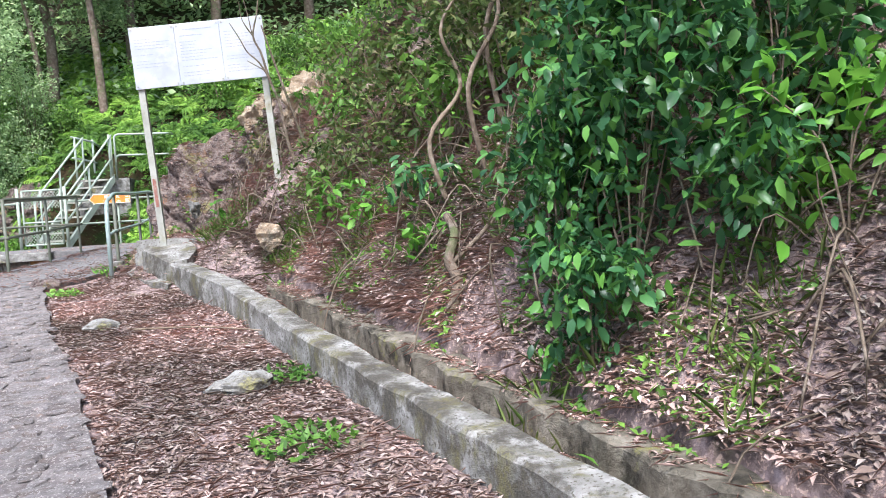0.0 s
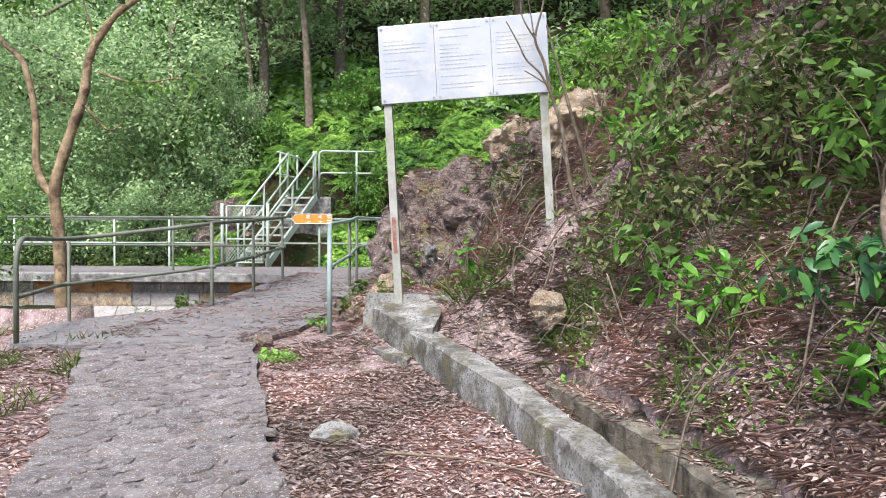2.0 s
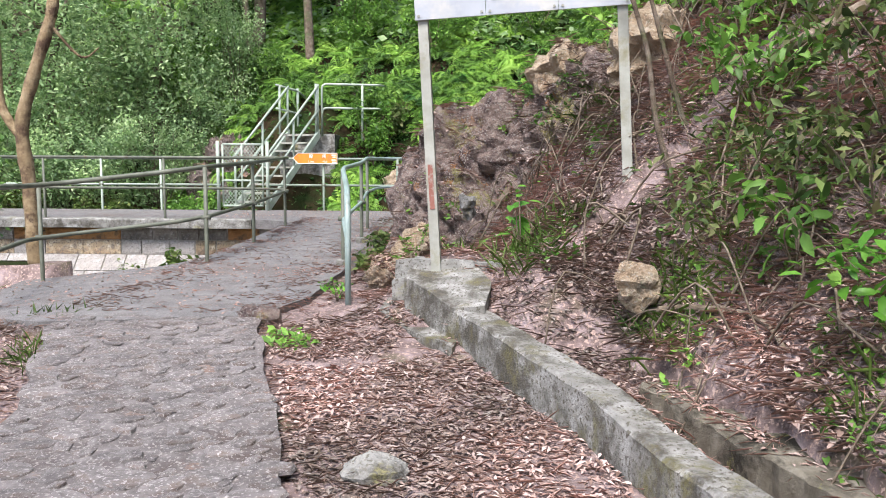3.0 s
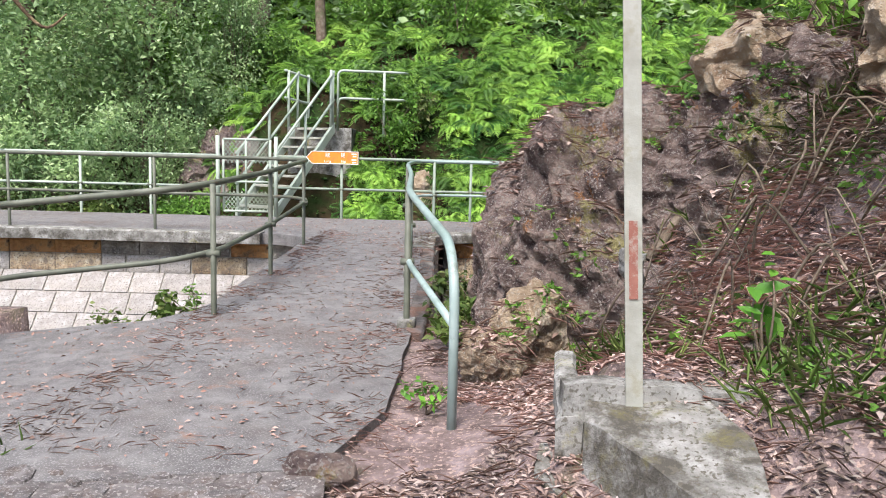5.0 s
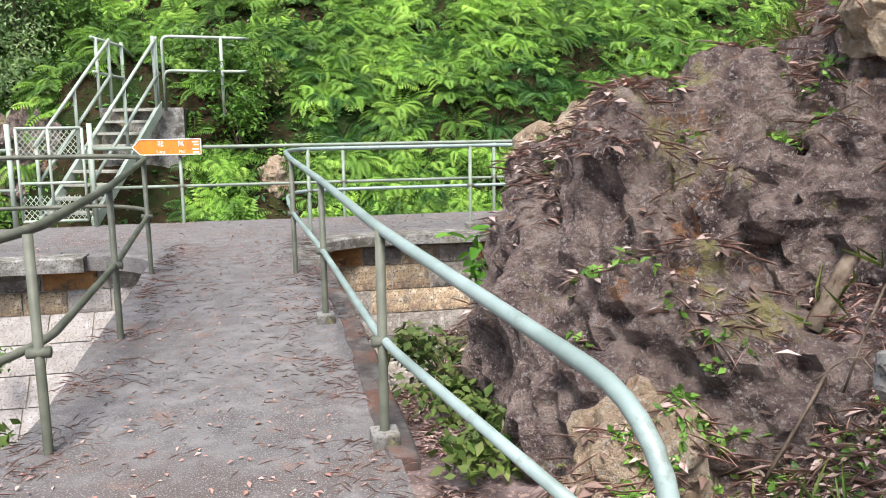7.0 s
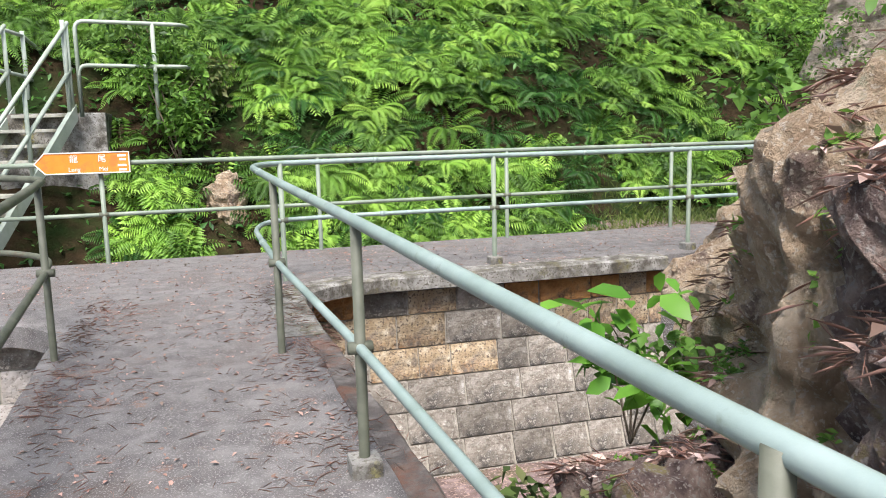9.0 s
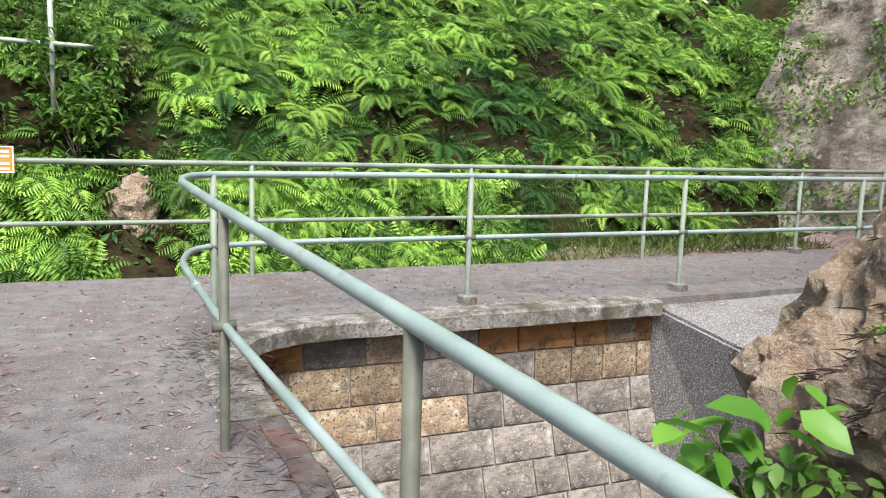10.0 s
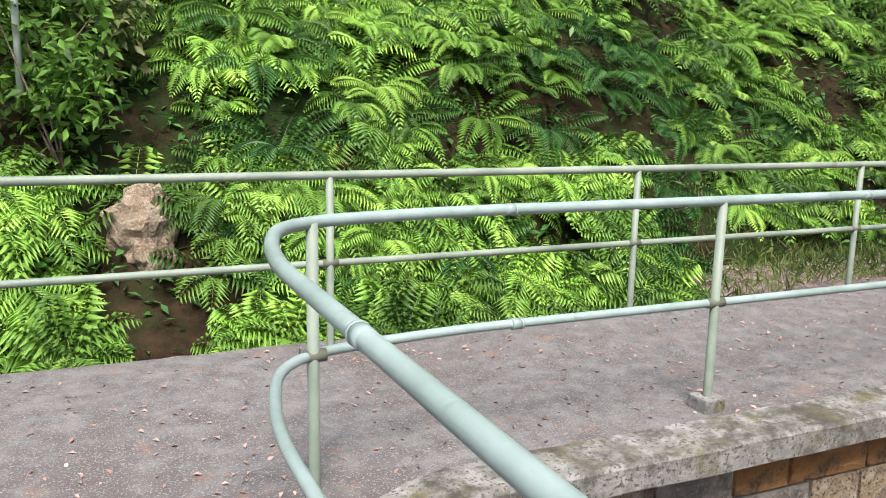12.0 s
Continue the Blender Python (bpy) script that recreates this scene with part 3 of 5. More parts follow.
railing(far_line, ground_z, [(-3.86, 21.1), (-1.59, 21.1), (0.69, 21.1), (2.97, 21.1), (5.4, 21.1), (6.95, 21.13)], 1.06, 0.52, PAINT_MID, "green-grey painted pipe railing on the far dam edge", 0.026, (4,), 0.2)
railing([(-14, 21.1), (-6.0, 21.1)], ground_z, [(-13, 21.1), (-10.8, 21.1), (-8.5, 21.1), (-7.25, 21.1)], 1.06, 0.52, PAINT_PALE, "pale green painted pipe railing on the far dam edge", 0.026)

collar_me = mesh_of("collar", *merge(tube([(-0.004, 0, 0), (0.004, 0, 0)], 0.028, 12), tube([(-0.05, 0, 0), (-0.004, 0, 0)], 0.026, 12)), PAINT, True)
for x, y, zz, a in ((-2.438, 17.9, 1.065, 90), (-1.25, 19.415, 1.07, 0), (0.9, 19.4, 1.07, 0), (3.2, 19.39, 1.07, 0), (-2.438, 17.9, 0.555, 90), (-1.2, 19.415, 0.56, 0)):
    o = part("collar", collar_me, right_rail, "pipe joint collar")
    o.location, o.rotation_euler = (x, y, zz), (0, 0, radians(a))

# ---- gate ----
gate = empty("gate", (0, 0, 0), "pale green steel gate with diamond mesh, closed", "gate")
for x in (-6.05, -5.02):
    part("post", mesh_of("post", *tube([(x, 21.1, -0.05), (x, 21.1, 1.42)], 0.035, 10), PAINT_PALE, True), gate)
for a, b in (((-5.95, 1.36), (-5.12, 1.36)), ((-5.95, 0.62), (-5.12, 0.62)), ((-5.95, 0.1), (-5.12, 0.1)), ((-5.95, 0.1), (-5.95, 1.36)), ((-5.12, 0.1), (-5.12, 1.36)), ((-5.55, 0.1), (-5.55, 1.36))):
    part("bar", mesh_of("bar", *tube([(a[0], 21.1, a[1]), (b[0], 21.1, b[1])], 0.02, 8), PAINT_PALE, True), gate)
wires = []
for z0, z1 in ((0.95, 1.34), (0.12, 0.45)):
    wires = []
    for k in range(-8, 18):
        for s in (1, -1):
            xa = -5.95 + k * 0.07
            xb = xa + s * (z1 - z0) * 0.8
            lo, hi = -5.95, -5.12
            if s < 0:
                xa, xb = xa + 0.3, xb + 0.3
            t0 = min(1, max(0, ((lo if s > 0 else hi) - xa) / (xb - xa)))
            t1 = min(1, max(0, ((hi if s > 0 else lo) - xa) / (xb - xa)))
            if t1 - t0 > 0.05:
                wires.append(tube([(xa + (xb - xa) * t0, 21.1, z0 + (z1 - z0) * t0), (xa + (xb - xa) * t1, 21.1, z0 + (z1 - z0) * t1)], 0.005, 4))
    part("mesh_panel", mesh_of("mesh_panel", *merge(*wires), PAINT_PALE), gate, "diamond wire mesh")

# ---- steel stairs up the far bank ----
stairs = empty("stairs", (0, 0, 0), "pale green steel stairs with pipe handrails", "stairs")
sa, sb = Vector((-5.5, 21.5, 0.0)), Vector((-4.72, 23.3, 1.66))
run = sb - sa
flat = Vector((run.x, run.y, 0)).normalized()
sidev = Vector((flat.y, -flat.x, 0))
for s in (-0.42, 0.42):
    o = sidev * s
    v = []
    for e in (sa, sb):
        for dz, dw in ((-0.1, -0.03), (-0.1, 0.03), (0.1, 0.03), (0.1, -0.03)):
            v.append(e + o + sidev * dw + Vector((0, 0, dz)))
    part("stringer", mesh_of("stringer", v, [(0, 1, 5, 4), (1, 2, 6, 5), (2, 3, 7, 6), (3, 0, 4, 7), (0, 3, 2, 1), (4, 5, 6, 7)], PAINT_PALE), stairs)
    for hh in (1.1, 0.55):
        part("handrail", mesh_of("handrail", *tube([sa + o + Vector((0, 0, hh)), sb + o + Vector((0, 0, hh))], 0.026, 8), PAINT_PALE, True), stairs)
    for k in (0.02, 0.5, 0.98):
        b0 = sa + run * k + o
        part("post", mesh_of("post", *tube([b0, b0 + Vector((0, 0, 1.1))], 0.026, 8), PAINT_PALE, True), stairs)
tread_me = mesh_of("tread", *box(-0.39, -0.11, -0.02, 0.39, 0.11, 0.02, 0.006), GALV)
for k in range(9):
    t = part("tread", tread_me, stairs)
    t.location = sa + run * ((k + 0.8) / 9)
    t.rotation_euler = (0, 0, math.atan2(sidev.y, sidev.x))
part("landing", mesh_of("landing", *box(-5.3, 23.3, 0.6, -4.0, 24.6, 1.66, 0.02), CONCRETE), stairs, "concrete landing block")
up_rail = empty("railing", (0, 0, 0), "pale green pipe railing on the stair landing", "railing")
for hh in (1.12, 0.58):
    part("rail", mesh_of("rail", *tube(rounded([(-4.25, 23.1, 1.6), (-4.25, 23.1, 1.66 + hh), (-3.0, 23.35, 1.66 + hh), (-2.9, 24.0, 1.7 + hh)], 0.12), 0.026, 8), PAINT_PALE, True), up_rail)
for x, y in ((-4.38, 23.05), (-3.35, 23.28), (-5.3, 23.4), (-5.05, 24.2)):
    part("post", mesh_of("post", *tube([(x, y, 1.5), (x, y, 2.78)], 0.028, 8), PAINT_PALE, True), up_rail)
for hh in (1.12, 0.58):
    part("rail", mesh_of("rail", *tube([(-5.35, 23.3, 1.66 + hh), (-5.05, 24.2, 1.6 + hh), (-4.9, 25.0, 1.4 + hh)], 0.026, 8), PAINT_PALE, True), up_rail)


# ---- signs ----
def text_mesh(s, size, mat, depth=0.001):
    cu = bpy.data.curves.new("lettering", 'FONT')
    cu.body, cu.size, cu.extrude, cu.align_x, cu.align_y = s, size, depth, 'CENTER', 'CENTER'
    ob = bpy.data.objects.new("lettering", cu)
    scene.collection.objects.link(ob)
    bpy.context.view_layer.update()
    me = bpy.data.meshes.new_from_object(ob.evaluated_get(bpy.context.evaluated_depsgraph_get()))
    bpy.data.objects.remove(ob)
    me.materials.clear()
    me.materials.append(mat)
    return me


arrow = empty("direction_sign", (-3.98, 21.05, 1.08), "orange arrow-shaped wooden direction sign on the railing", "sign")
out2 = [(-0.5, 0), (-0.4, 0.11), (0.42, 0.11), (0.42, -0.11), (-0.4, -0.11)]


def prism(outline, y0, y1):
    k = len(outline)
    v = [(x, y0, z) for x, z in outline] + [(x, y1, z) for x, z in outline]
    return v, [tuple(range(k)), tuple(reversed(range(k, 2 * k)))] + [((i + 1) % k, i, i + k, (i + 1) % k + k) for i in range(k)]


part("board", mesh_of("board", *prism(out2, -0.018, 0.018), ORANGE), arrow)
rim = [tube([(out2[i][0] * 0.985, -0.02, out2[i][1] * 0.96), (out2[(i + 1) % 5][0] * 0.985, -0.02, out2[(i + 1) % 5][1] * 0.96)], 0.006, 6) for i in range(5)]
part("border", mesh_of("border", *merge(*rim), WHITE), arrow, "thin white painted border")
for s, x, z, size in (("龍", -0.12, 0.04, 0.085), ("尾", 0.15, 0.04, 0.085), ("Lung", -0.12, -0.065, 0.06), ("Mei", 0.16, -0.065, 0.06)):
    p = part("lettering", text_mesh(s, size, WHITE), arrow, "white lettering")
    p.location, p.rotation_euler = (x, -0.021, z), (radians(90), 0, 0)
for z, w in ((0.07, 0.07), (0.03, 0.05), (-0.03, 0.07), (-0.075, 0.06)):
    p = part("mark", mesh_of("mark", *box(0.37 - w, -0.021, z - 0.012, 0.385, -0.0185, z + 0.008, 0), WHITE), arrow, "small worn white marks")

board = empty("notice_board", (0, 0, 0), "weathered aluminium notice board on two steel posts", "notice board")
for x, z0, lean in ((-1.045, 0.1, 0.0), (0.2, 0.35, 0.0)):
    part("post", mesh_of("post", *merge(box(x - 0.032, 10.15, z0, x + 0.032, 10.165, 2.64, 0.003), box(x + 0.02, 10.16, z0, x + 0.032, 10.21, 2.64, 0.003)), GALV), board, "galvanised angle-iron post")
part("paint_patch", mesh_of("paint_patch", *box(-1.062, 10.1455, 0.75, -1.03, 10.149, 1.05, 0), RED), board, "patch of faded red paint")
for k in range(3):
    xa = -1.09 + k * 0.45
    xb = xa + 0.4485 if k < 2 else 0.25
    part("panel", mesh_of("panel", *box(xa, 10.13, 1.99, xb, 10.142, 2.63, 0.003), PANEL), board, "weathered silver sheet")
    rnd = random.Random(k)
    rows = []
    z = 2.56
    while z > 2.06:
        if rnd.random() < 0.75:
            w = rnd.uniform(0.1, 0.36)
            xs0 = xa + 0.04
            while xs0 < xa + 0.04 + w:
                l2 = rnd.uniform(0.01, 0.04)
                if xs0 + l2 < xb - 0.02:
                    rows.append(box(xs0, 10.128, z, xs0 + l2, 10.1295, z + 0.006, 0))
                xs0 += l2 + 0.01
        z -= 0.032
    tagged(part("print", mesh_of("print", *merge(*rows), INK), board, "rows of faded unreadable print"), kind="stuff")
    for x, z in ((xa + 0.025, 2.015), (xb - 0.025, 2.015), (xa + 0.025, 2.605), (xb - 0.025, 2.605)):
        part("screw", mesh_of("screw", *tube([(x, 10.13, z), (x, 10.122, z)], 0.009, 8), GALV), board)
board.matrix_basis = Matrix.Translation((-1.06, 10.16, 0.22)) @ pose(0, 0, 0, 0, -3.3, -5) @ Matrix.Diagonal((1.035, 1, 1, 1)) @ Matrix.Translation((1.045, -10.16, -0.3))


# ---- rock ----
def cell_point(w, k):
    """A number of its own for each broken block of rock."""
    return noise.voronoi(w * k)[1][0] * 37.0


def boulder(c, half, mat, seed, power=3.0, rough=0.14, sub=5, tilt=0.0):
    bm = bmesh.new()
    bmesh.ops.create_icosphere(bm, subdivisions=sub, radius=1)
    rz = Matrix.Rotation(tilt, 3, 'Z')
    size = max(half)
    rnd = random.Random(seed)
    cuts = []
    for _ in range(30):
        d = Vector((rnd.gauss(0, 1), rnd.gauss(0, 1), rnd.gauss(0, 0.8))).normalized()
        reach = math.sqrt(sum((a * b) ** 2 for a, b in zip(d, half)))
        cuts.append((d, reach * rnd.uniform(0.8, 1.04)))
    for q in bm.verts:
        n = q.co.normalized()
        s = (abs(n.x) ** power + abs(n.y) ** power + abs(n.z) ** power) ** (-1 / power)
        p = Vector((n.x * s * half[0], n.y * s * half[1], n.z * s * half[2]))
        for d, reach in cuts:
            over = p.dot(d) - reach
            if over > 0:
                p -= d * over * 0.93
        w = p + Vector((seed * 7.1, seed * 3.3, 0))
        cell = noise.voronoi(w * (1.5 / min(1.0, size)))[0]
        d = (cell[1] - cell[0])
        blocky = noise.cell(cell_point(w, 2.2 / min(1.0, size))) + 0.6 * noise.cell(cell_point(w, 5.0 / min(1.0, size)))
        h = rough * (0.42 * blocky + 0.35 * abs(noise.noise(w * 4.5)) + 0.7 * noise.noise(w * 1.1 / min(1, size)) + 0.5 * noise.noise(w * 2.6 / min(1, size)) + 0.3 * noise.noise(w * 8) + 0.18 * noise.noise(w * 19)) - rough * 0.9 * max(0, 0.22 - d)
        q.co = rz @ (p + n * h * 1.3)
    me = bpy.data.meshes.new("rock")
    bm.to_mesh(me)
    bm.free()
    me.materials.append(mat)
    return me


for c, half, mat, sd, pw, rg, sub, label in (
        ((-0.12, 12.85, 0.05), (1.4, 1.25, 1.5), ROCK, 1, 3.0, 0.17, 6, "dark brown weathered rock outcrop with lichen"),
        ((0.55, 12.5, 0.9), (1.3, 1.2, 1.1), ROCK, 2, 3.0, 0.16, 6, "dark rock ledge on the bank"),
        ((0.3, 14.2, 0.1), (1.5, 1.0, 1.7), TANROCK, 3, 3.0, 0.17, 6, "brown weathered rock at the end of the outcrop"),
        ((0.98, 15.5, 0.1), (1.2, 0.8, 1.75), TANROCK, 4, 4.0, 0.15, 6, "tan rock ledge above the pit"),
        ((-0.85, 14.8, -0.75), (0.6, 0.8, 0.65), ROCK, 24, 3.0, 0.15, 5, "brown rock ledge sloping into the pit"),
        ((-0.1, 15.6, -1.5), (1.2, 0.9, 0.6), TANROCK, 5, 3.0, 0.2, 5, "brown rock at the bottom of the pit"),
        ((-1.32, 11.95, 0.1), (0.24, 0.2, 0.28), TANROCK, 6, 3.0, 0.06, 4, "yellowish mossy boulder at the foot of the outcrop"),
        ((-1.55, 11.75, -0.0), (0.2, 0.18, 0.16), TANROCK, 7, 3.0, 0.05, 4, "small mossy boulder beside the path"),
        ((-0.85, 11.25, 0.62), (0.07, 0.06, 0.11), CONCRETE, 8, 3.5, 0.03, 3, "grey broken stone on the slope"),
        ((0.1, 12.3, 1.8), (0.4, 0.3, 0.3), TANROCK, 10, 3.0, 0.08, 4, "pale rock jutting from the bank"),
        ((0.7, 11.3, 1.85), (0.4, 0.3, 0.35), TANROCK, 11, 3.0, 0.1, 4, "ochre rock jutting from the bank"),
        ((0.08, 9.2, 0.3), (0.12, 0.09, 0.15), TANROCK, 12, 2.5, 0.04, 3, "pale broken stone in the leaf litter"),
        ((-2.55, 23.1, 0.45), (0.3, 0.25, 0.42), TANROCK, 13, 3.0, 0.08, 4, "tan rock among the ferns"),
        ((-2.2, 23.5, 0.1), (0.35, 0.3, 0.35), ROCK, 14, 3.0, 0.08, 4, "dark rock among the ferns"),
        ((-6.6, 24.2, 0.6), (1.1, 0.8, 0.9), ROCK, 15, 3.0, 0.25, 5, "dark rock beside the stairs"),
        ((-3.0, 25.2, 2.3), (1.0, 0.5, 0.5), ROCK, 16, 3.0, 0.2, 4, "dark rock overhanging the fern bank"),
        ((-1.22, 7.98, -0.3), (0.16, 0.12, 0.07), CONCRETE, 17, 3.0, 0.02, 3, "flat grey stone in the dirt"),
        ((-2.3, 10.25, -0.1), (0.16, 0.1, 0.08), ROCK, 18, 3.0, 0.02, 3, "dark stone at the path edge"),
        ((-3.75, 9.9, -0.2), (0.16, 0.1, 0.08), ROCK, 19, 3.0, 0.02, 3, "dark stone at the path edge"),
        ((-1.5, 6.9, -0.42), (0.1, 0.08, 0.06), CONCRETE, 20, 3.0, 0.02, 3, "small grey stone in the dirt"),
        ((0.0, 6.0, -0.45), (0.2, 0.15, 0.07), CONCRETE, 21, 3.0, 0.03, 3, "flat grey stone in the dirt")):
    thing("rock", boulder(c, half, mat, sd, pw, rg, sub), label, "rock", at=c)

# places on the rocks where litter and weeds can lie
bpy.context.view_layer.update()
dg = bpy.context.evaluated_depsgraph_get()
rock_spots = []
rr = random.Random(8)
for _ in range(30000):
    x, y = rr.uniform(-1.9, 1.8), rr.uniform(11.3, 15.8)
    ok, place, nrm, _i, ob, _m = scene.ray_cast(dg, Vector((x, y, 6)), Vector((0, 0, -1)))
    if ok and ob.name.startswith("rock") and nrm.z > 0.3 and noise.noise(Vector((x * 2.2, y * 2.2, 2))) > -0.12:
        rock_spots.append((place.x, place.y, place.z + 0.008))

# concrete-sprayed bank at the far end of the dam
bank = bmesh.new()
bmesh.ops.create_grid(bank, x_segments=50, y_segments=50, size=1)
for q in bank.verts:
    u, w = q.co.x * 0.5 + 0.5, q.co.y * 0.5 + 0.5
    x, y, z = 6.5 + 1.9 * u + 2.2 * w, 24.3 - 7.5 * u, -0.1 + 4.2 * w
    d = noise.noise(Vector((x, y, z)) * 0.9) * 0.35 + noise.noise(Vector((x, y, z)) * 3) * 0.1
    q.co = Vector((x + d, y + d * 0.4, z))
bank_me = bpy.data.meshes.new("bank")
bank_spots = [tuple(q.co + Vector((-0.03, -0.03, 0.02))) for q in bank.verts if noise.noise(q.co * 1.1) > 0.05]
bank_geo = bmesh.ops.extrude_face_region(bank, geom=bank.faces[:])
for g in bank_geo["geom"]:
    if isinstance(g, bmesh.types.BMVert):
        g.co += Vector((0.6, 0.2, -0.2))
bmesh.ops.recalc_face_normals(bank, faces=bank.faces[:])
bank.to_mesh(bank_me)
bank.free()
bank_me.materials.append(BANKM)
thing("bank", bank_me, "stained grey-brown rock bank with creepers", "bank", kind="structure")


# ---- plants ----
RNG = np.random.default_rng(5)


def leaves(centres, size, aspect=0.45, droop=0.3, spread=1.0, fold=0.18, rng=RNG):
    """Small leaves folded along the midrib at the given points: two triangles each."""
    c = np.asarray(centres, dtype=np.float64)
    k = len(c)
    az = rng.uniform(0, 2 * np.pi, k)
    el = rng.normal(-droop, 0.5 * spread, k)
    d = np.stack([np.cos(az) * np.cos(el), np.sin(az) * np.cos(el), np.sin(el)], 1)
    up = rng.normal(0, 0.45 * spread, (k, 3)) + np.array([0, 0, 1.0])
    s = np.cross(d, up)
    s /= np.linalg.norm(s, axis=1)[:, None] + 1e-9
    n = np.cross(s, d)
    ln = (size * rng.uniform(0.6, 1.25, k))[:, None]
    w = ln * aspect * 0.5
    v = np.stack([c, c + d * ln * 0.45 + s * w + n * w * fold * 0.9, c + d * ln - n * ln * 0.12, c + d * ln * 0.5 - s * w + n * w * fold * 0.9], 1)
    base = (np.arange(k) * 4)[:, None]
    f = np.concatenate([base + np.array([[0, 2, 1]]), base + np.array([[0, 3, 2]])], 0)
    return v.reshape(-1, 3), f


def oval_leaves(centres, size, aspect=0.5, droop=0.3, spread=1.0, fold=0.2, rng=RNG):
    """Rounded leaves folded along the midrib, with a pointed tip: six triangles each."""
    c = np.asarray(centres, dtype=np.float64)
    k = len(c)
    az, el = rng.uniform(0, 2 * np.pi, k), rng.normal(-droop, 0.5 * spread, k)
    d = np.stack([np.cos(az) * np.cos(el), np.sin(az) * np.cos(el), np.sin(el)], 1)
    s = np.cross(d, rng.normal(0, 0.45 * spread, (k, 3)) + np.array([0, 0, 1.0]))
    s /= np.linalg.norm(s, axis=1)[:, None] + 1e-9
    n = np.cross(s, d)
    ln = (size * rng.uniform(0.55, 1.25, k))[:, None]
    w = ln * aspect * 0.5
    v = np.stack([c, c + d * ln * 0.5, c + d * ln - n * ln * 0.16, c + d * ln * 0.26 + s * w * 0.85 + n * w * fold, c + d * ln * 0.68 + s * w * 0.8 + n * w * fold - n * ln * 0.04,
                  c + d * ln * 0.26 - s * w * 0.85 + n * w * fold, c + d * ln * 0.68 - s * w * 0.8 + n * w * fold - n * ln * 0.04], 1)
    base = (np.arange(k) * 7)[:, None]
    f = np.concatenate([base + np.array([q]) for q in ((0, 1, 3), (3, 1, 4), (1, 2, 4), (0, 5, 1), (5, 6, 1), (1, 6, 2))], 0)
    return v.reshape(-1, 3), f


def join(chunks):
    vs, fs, o = [], [], 0
    for v, f in chunks:
        vs.append(np.asarray(v))
        fs.append(np.asarray(f) + o)
        o += len(v)
    return np.concatenate(vs), np.concatenate(fs)


def frond(length, pinnae, width, arch, rng):
    """One fern frond that grows along +x and arches down: paired pinnae, each a folded blade."""
    v, f, last = [np.zeros(3)], [], 0
    for i in range(pinnae):
        t = (i + 1) / (pinnae + 1)
        p = np.array([length * t * (1 - 0.25 * t), 0, length * (0.75 * t - arch * t * t)])
        tang = np.array([1 - 0.5 * t, 0, 0.75 - 2 * arch * t])
        tang /= np.linalg.norm(tang)
        w = width * math.sin(math.pi * min(1, 0.14 + 0.86 * t)) ** 0.8 * (1.05 - 0.25 * t) * rng.uniform(0.85, 1.1)
        hw = length / pinnae * 0.24
        here = len(v)
        v.append(p)
        v.append(p + np.array([0, 0.004, 0]))
        f.append((last, here, here + 1))
        for s in (1, -1):
            tip = p + np.array([0, s * w, -0.34 * w]) + tang * w * 0.35
            m1 = p + np.array([0, s * w * 0.45, 0.03 * w]) + tang * (w * 0.12 + hw)
            m0 = p + np.array([0, s * w * 0.45, 0.03 * w]) + tang * (w * 0.12 - hw)
            o = len(v)
            v += [m0, tip, m1]
            f += [(here, o, o + 1), (here, o + 1, o + 2)] if s > 0 else [(here, o + 1, o), (here, o + 2, o + 1)]
        last = here
    return np.array(v), np.array(f)


def fern_shape(seed, fronds=9, length=0.6, pinnae=15, width=0.13):
    rng = np.random.default_rng(seed)
    ch = []
    for k in range(fronds):
        v, f = frond(length * rng.uniform(0.7, 1.15), pinnae, width * rng.uniform(0.8, 1.15), rng.uniform(0.45, 0.85), rng)
        a = 2 * np.pi * k / fronds + rng.normal(0, 0.25)
        ca, sa2 = math.cos(a), math.sin(a)
        r = np.array([[ca, -sa2, 0], [sa2, ca, 0], [0, 0, 1]])
        ch.append((v @ r.T, f))
    return join(ch)


def put(shape, x, y, z, scale, rng):
    v, f = shape
    a = rng.uniform(0, 2 * np.pi)
    r = np.array([[math.cos(a), -math.sin(a), 0], [math.sin(a), math.cos(a), 0], [0, 0, 1]])
    tx, ty = rng.normal(0, 0.15), -0.25 + rng.normal(0, 0.15)
    w = (v @ r.T) * scale
    w = w + np.stack([np.zeros(len(w)), np.zeros(len(w)), w[:, 0] * tx + w[:, 1] * 0.55], 1)
    return w + np.array([x, y, z]), f


SMALL = [fern_shape(s, 7, 0.46, 10, 0.12) for s in range(5)]
LARGE = [fern_shape(20 + s, 9, 0.85, 20, 0.14) for s in range(4)]

# the fern bank beyond the dam
chunks = []
while len(chunks) < 1900:
    x, y = RNG.uniform(-8.5, 9.5), 21.9 + 9.0 * RNG.random() ** 1.6
    if x > 2.0 and y < 22.9:
        continue
    if -6.3 < x < -3.9 and y < 24.4:
        continue
    if x < -5 and y < 23.5:
        continue
    lump = noise.noise(Vector((x * 1.5, y * 1.5, 9)))
    if lump < -0.01 or noise.noise(Vector((x * 0.5, y * 0.5, 3))) < -0.42 or (abs(x + 2.5) < 0.45 and y < 23.2):
        continue
    kind = LARGE if RNG.random() < 0.16 and y > 22.8 else SMALL
    chunks.append(put(kind[RNG.integers(4)], x, y, land(x, y) + 0.05 + 0.5 * max(0, lump), RNG.uniform(0.8, 1.5) * (0.8 if kind is LARGE else 1), RNG))
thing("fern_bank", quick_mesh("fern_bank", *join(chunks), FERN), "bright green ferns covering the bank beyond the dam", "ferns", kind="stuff")
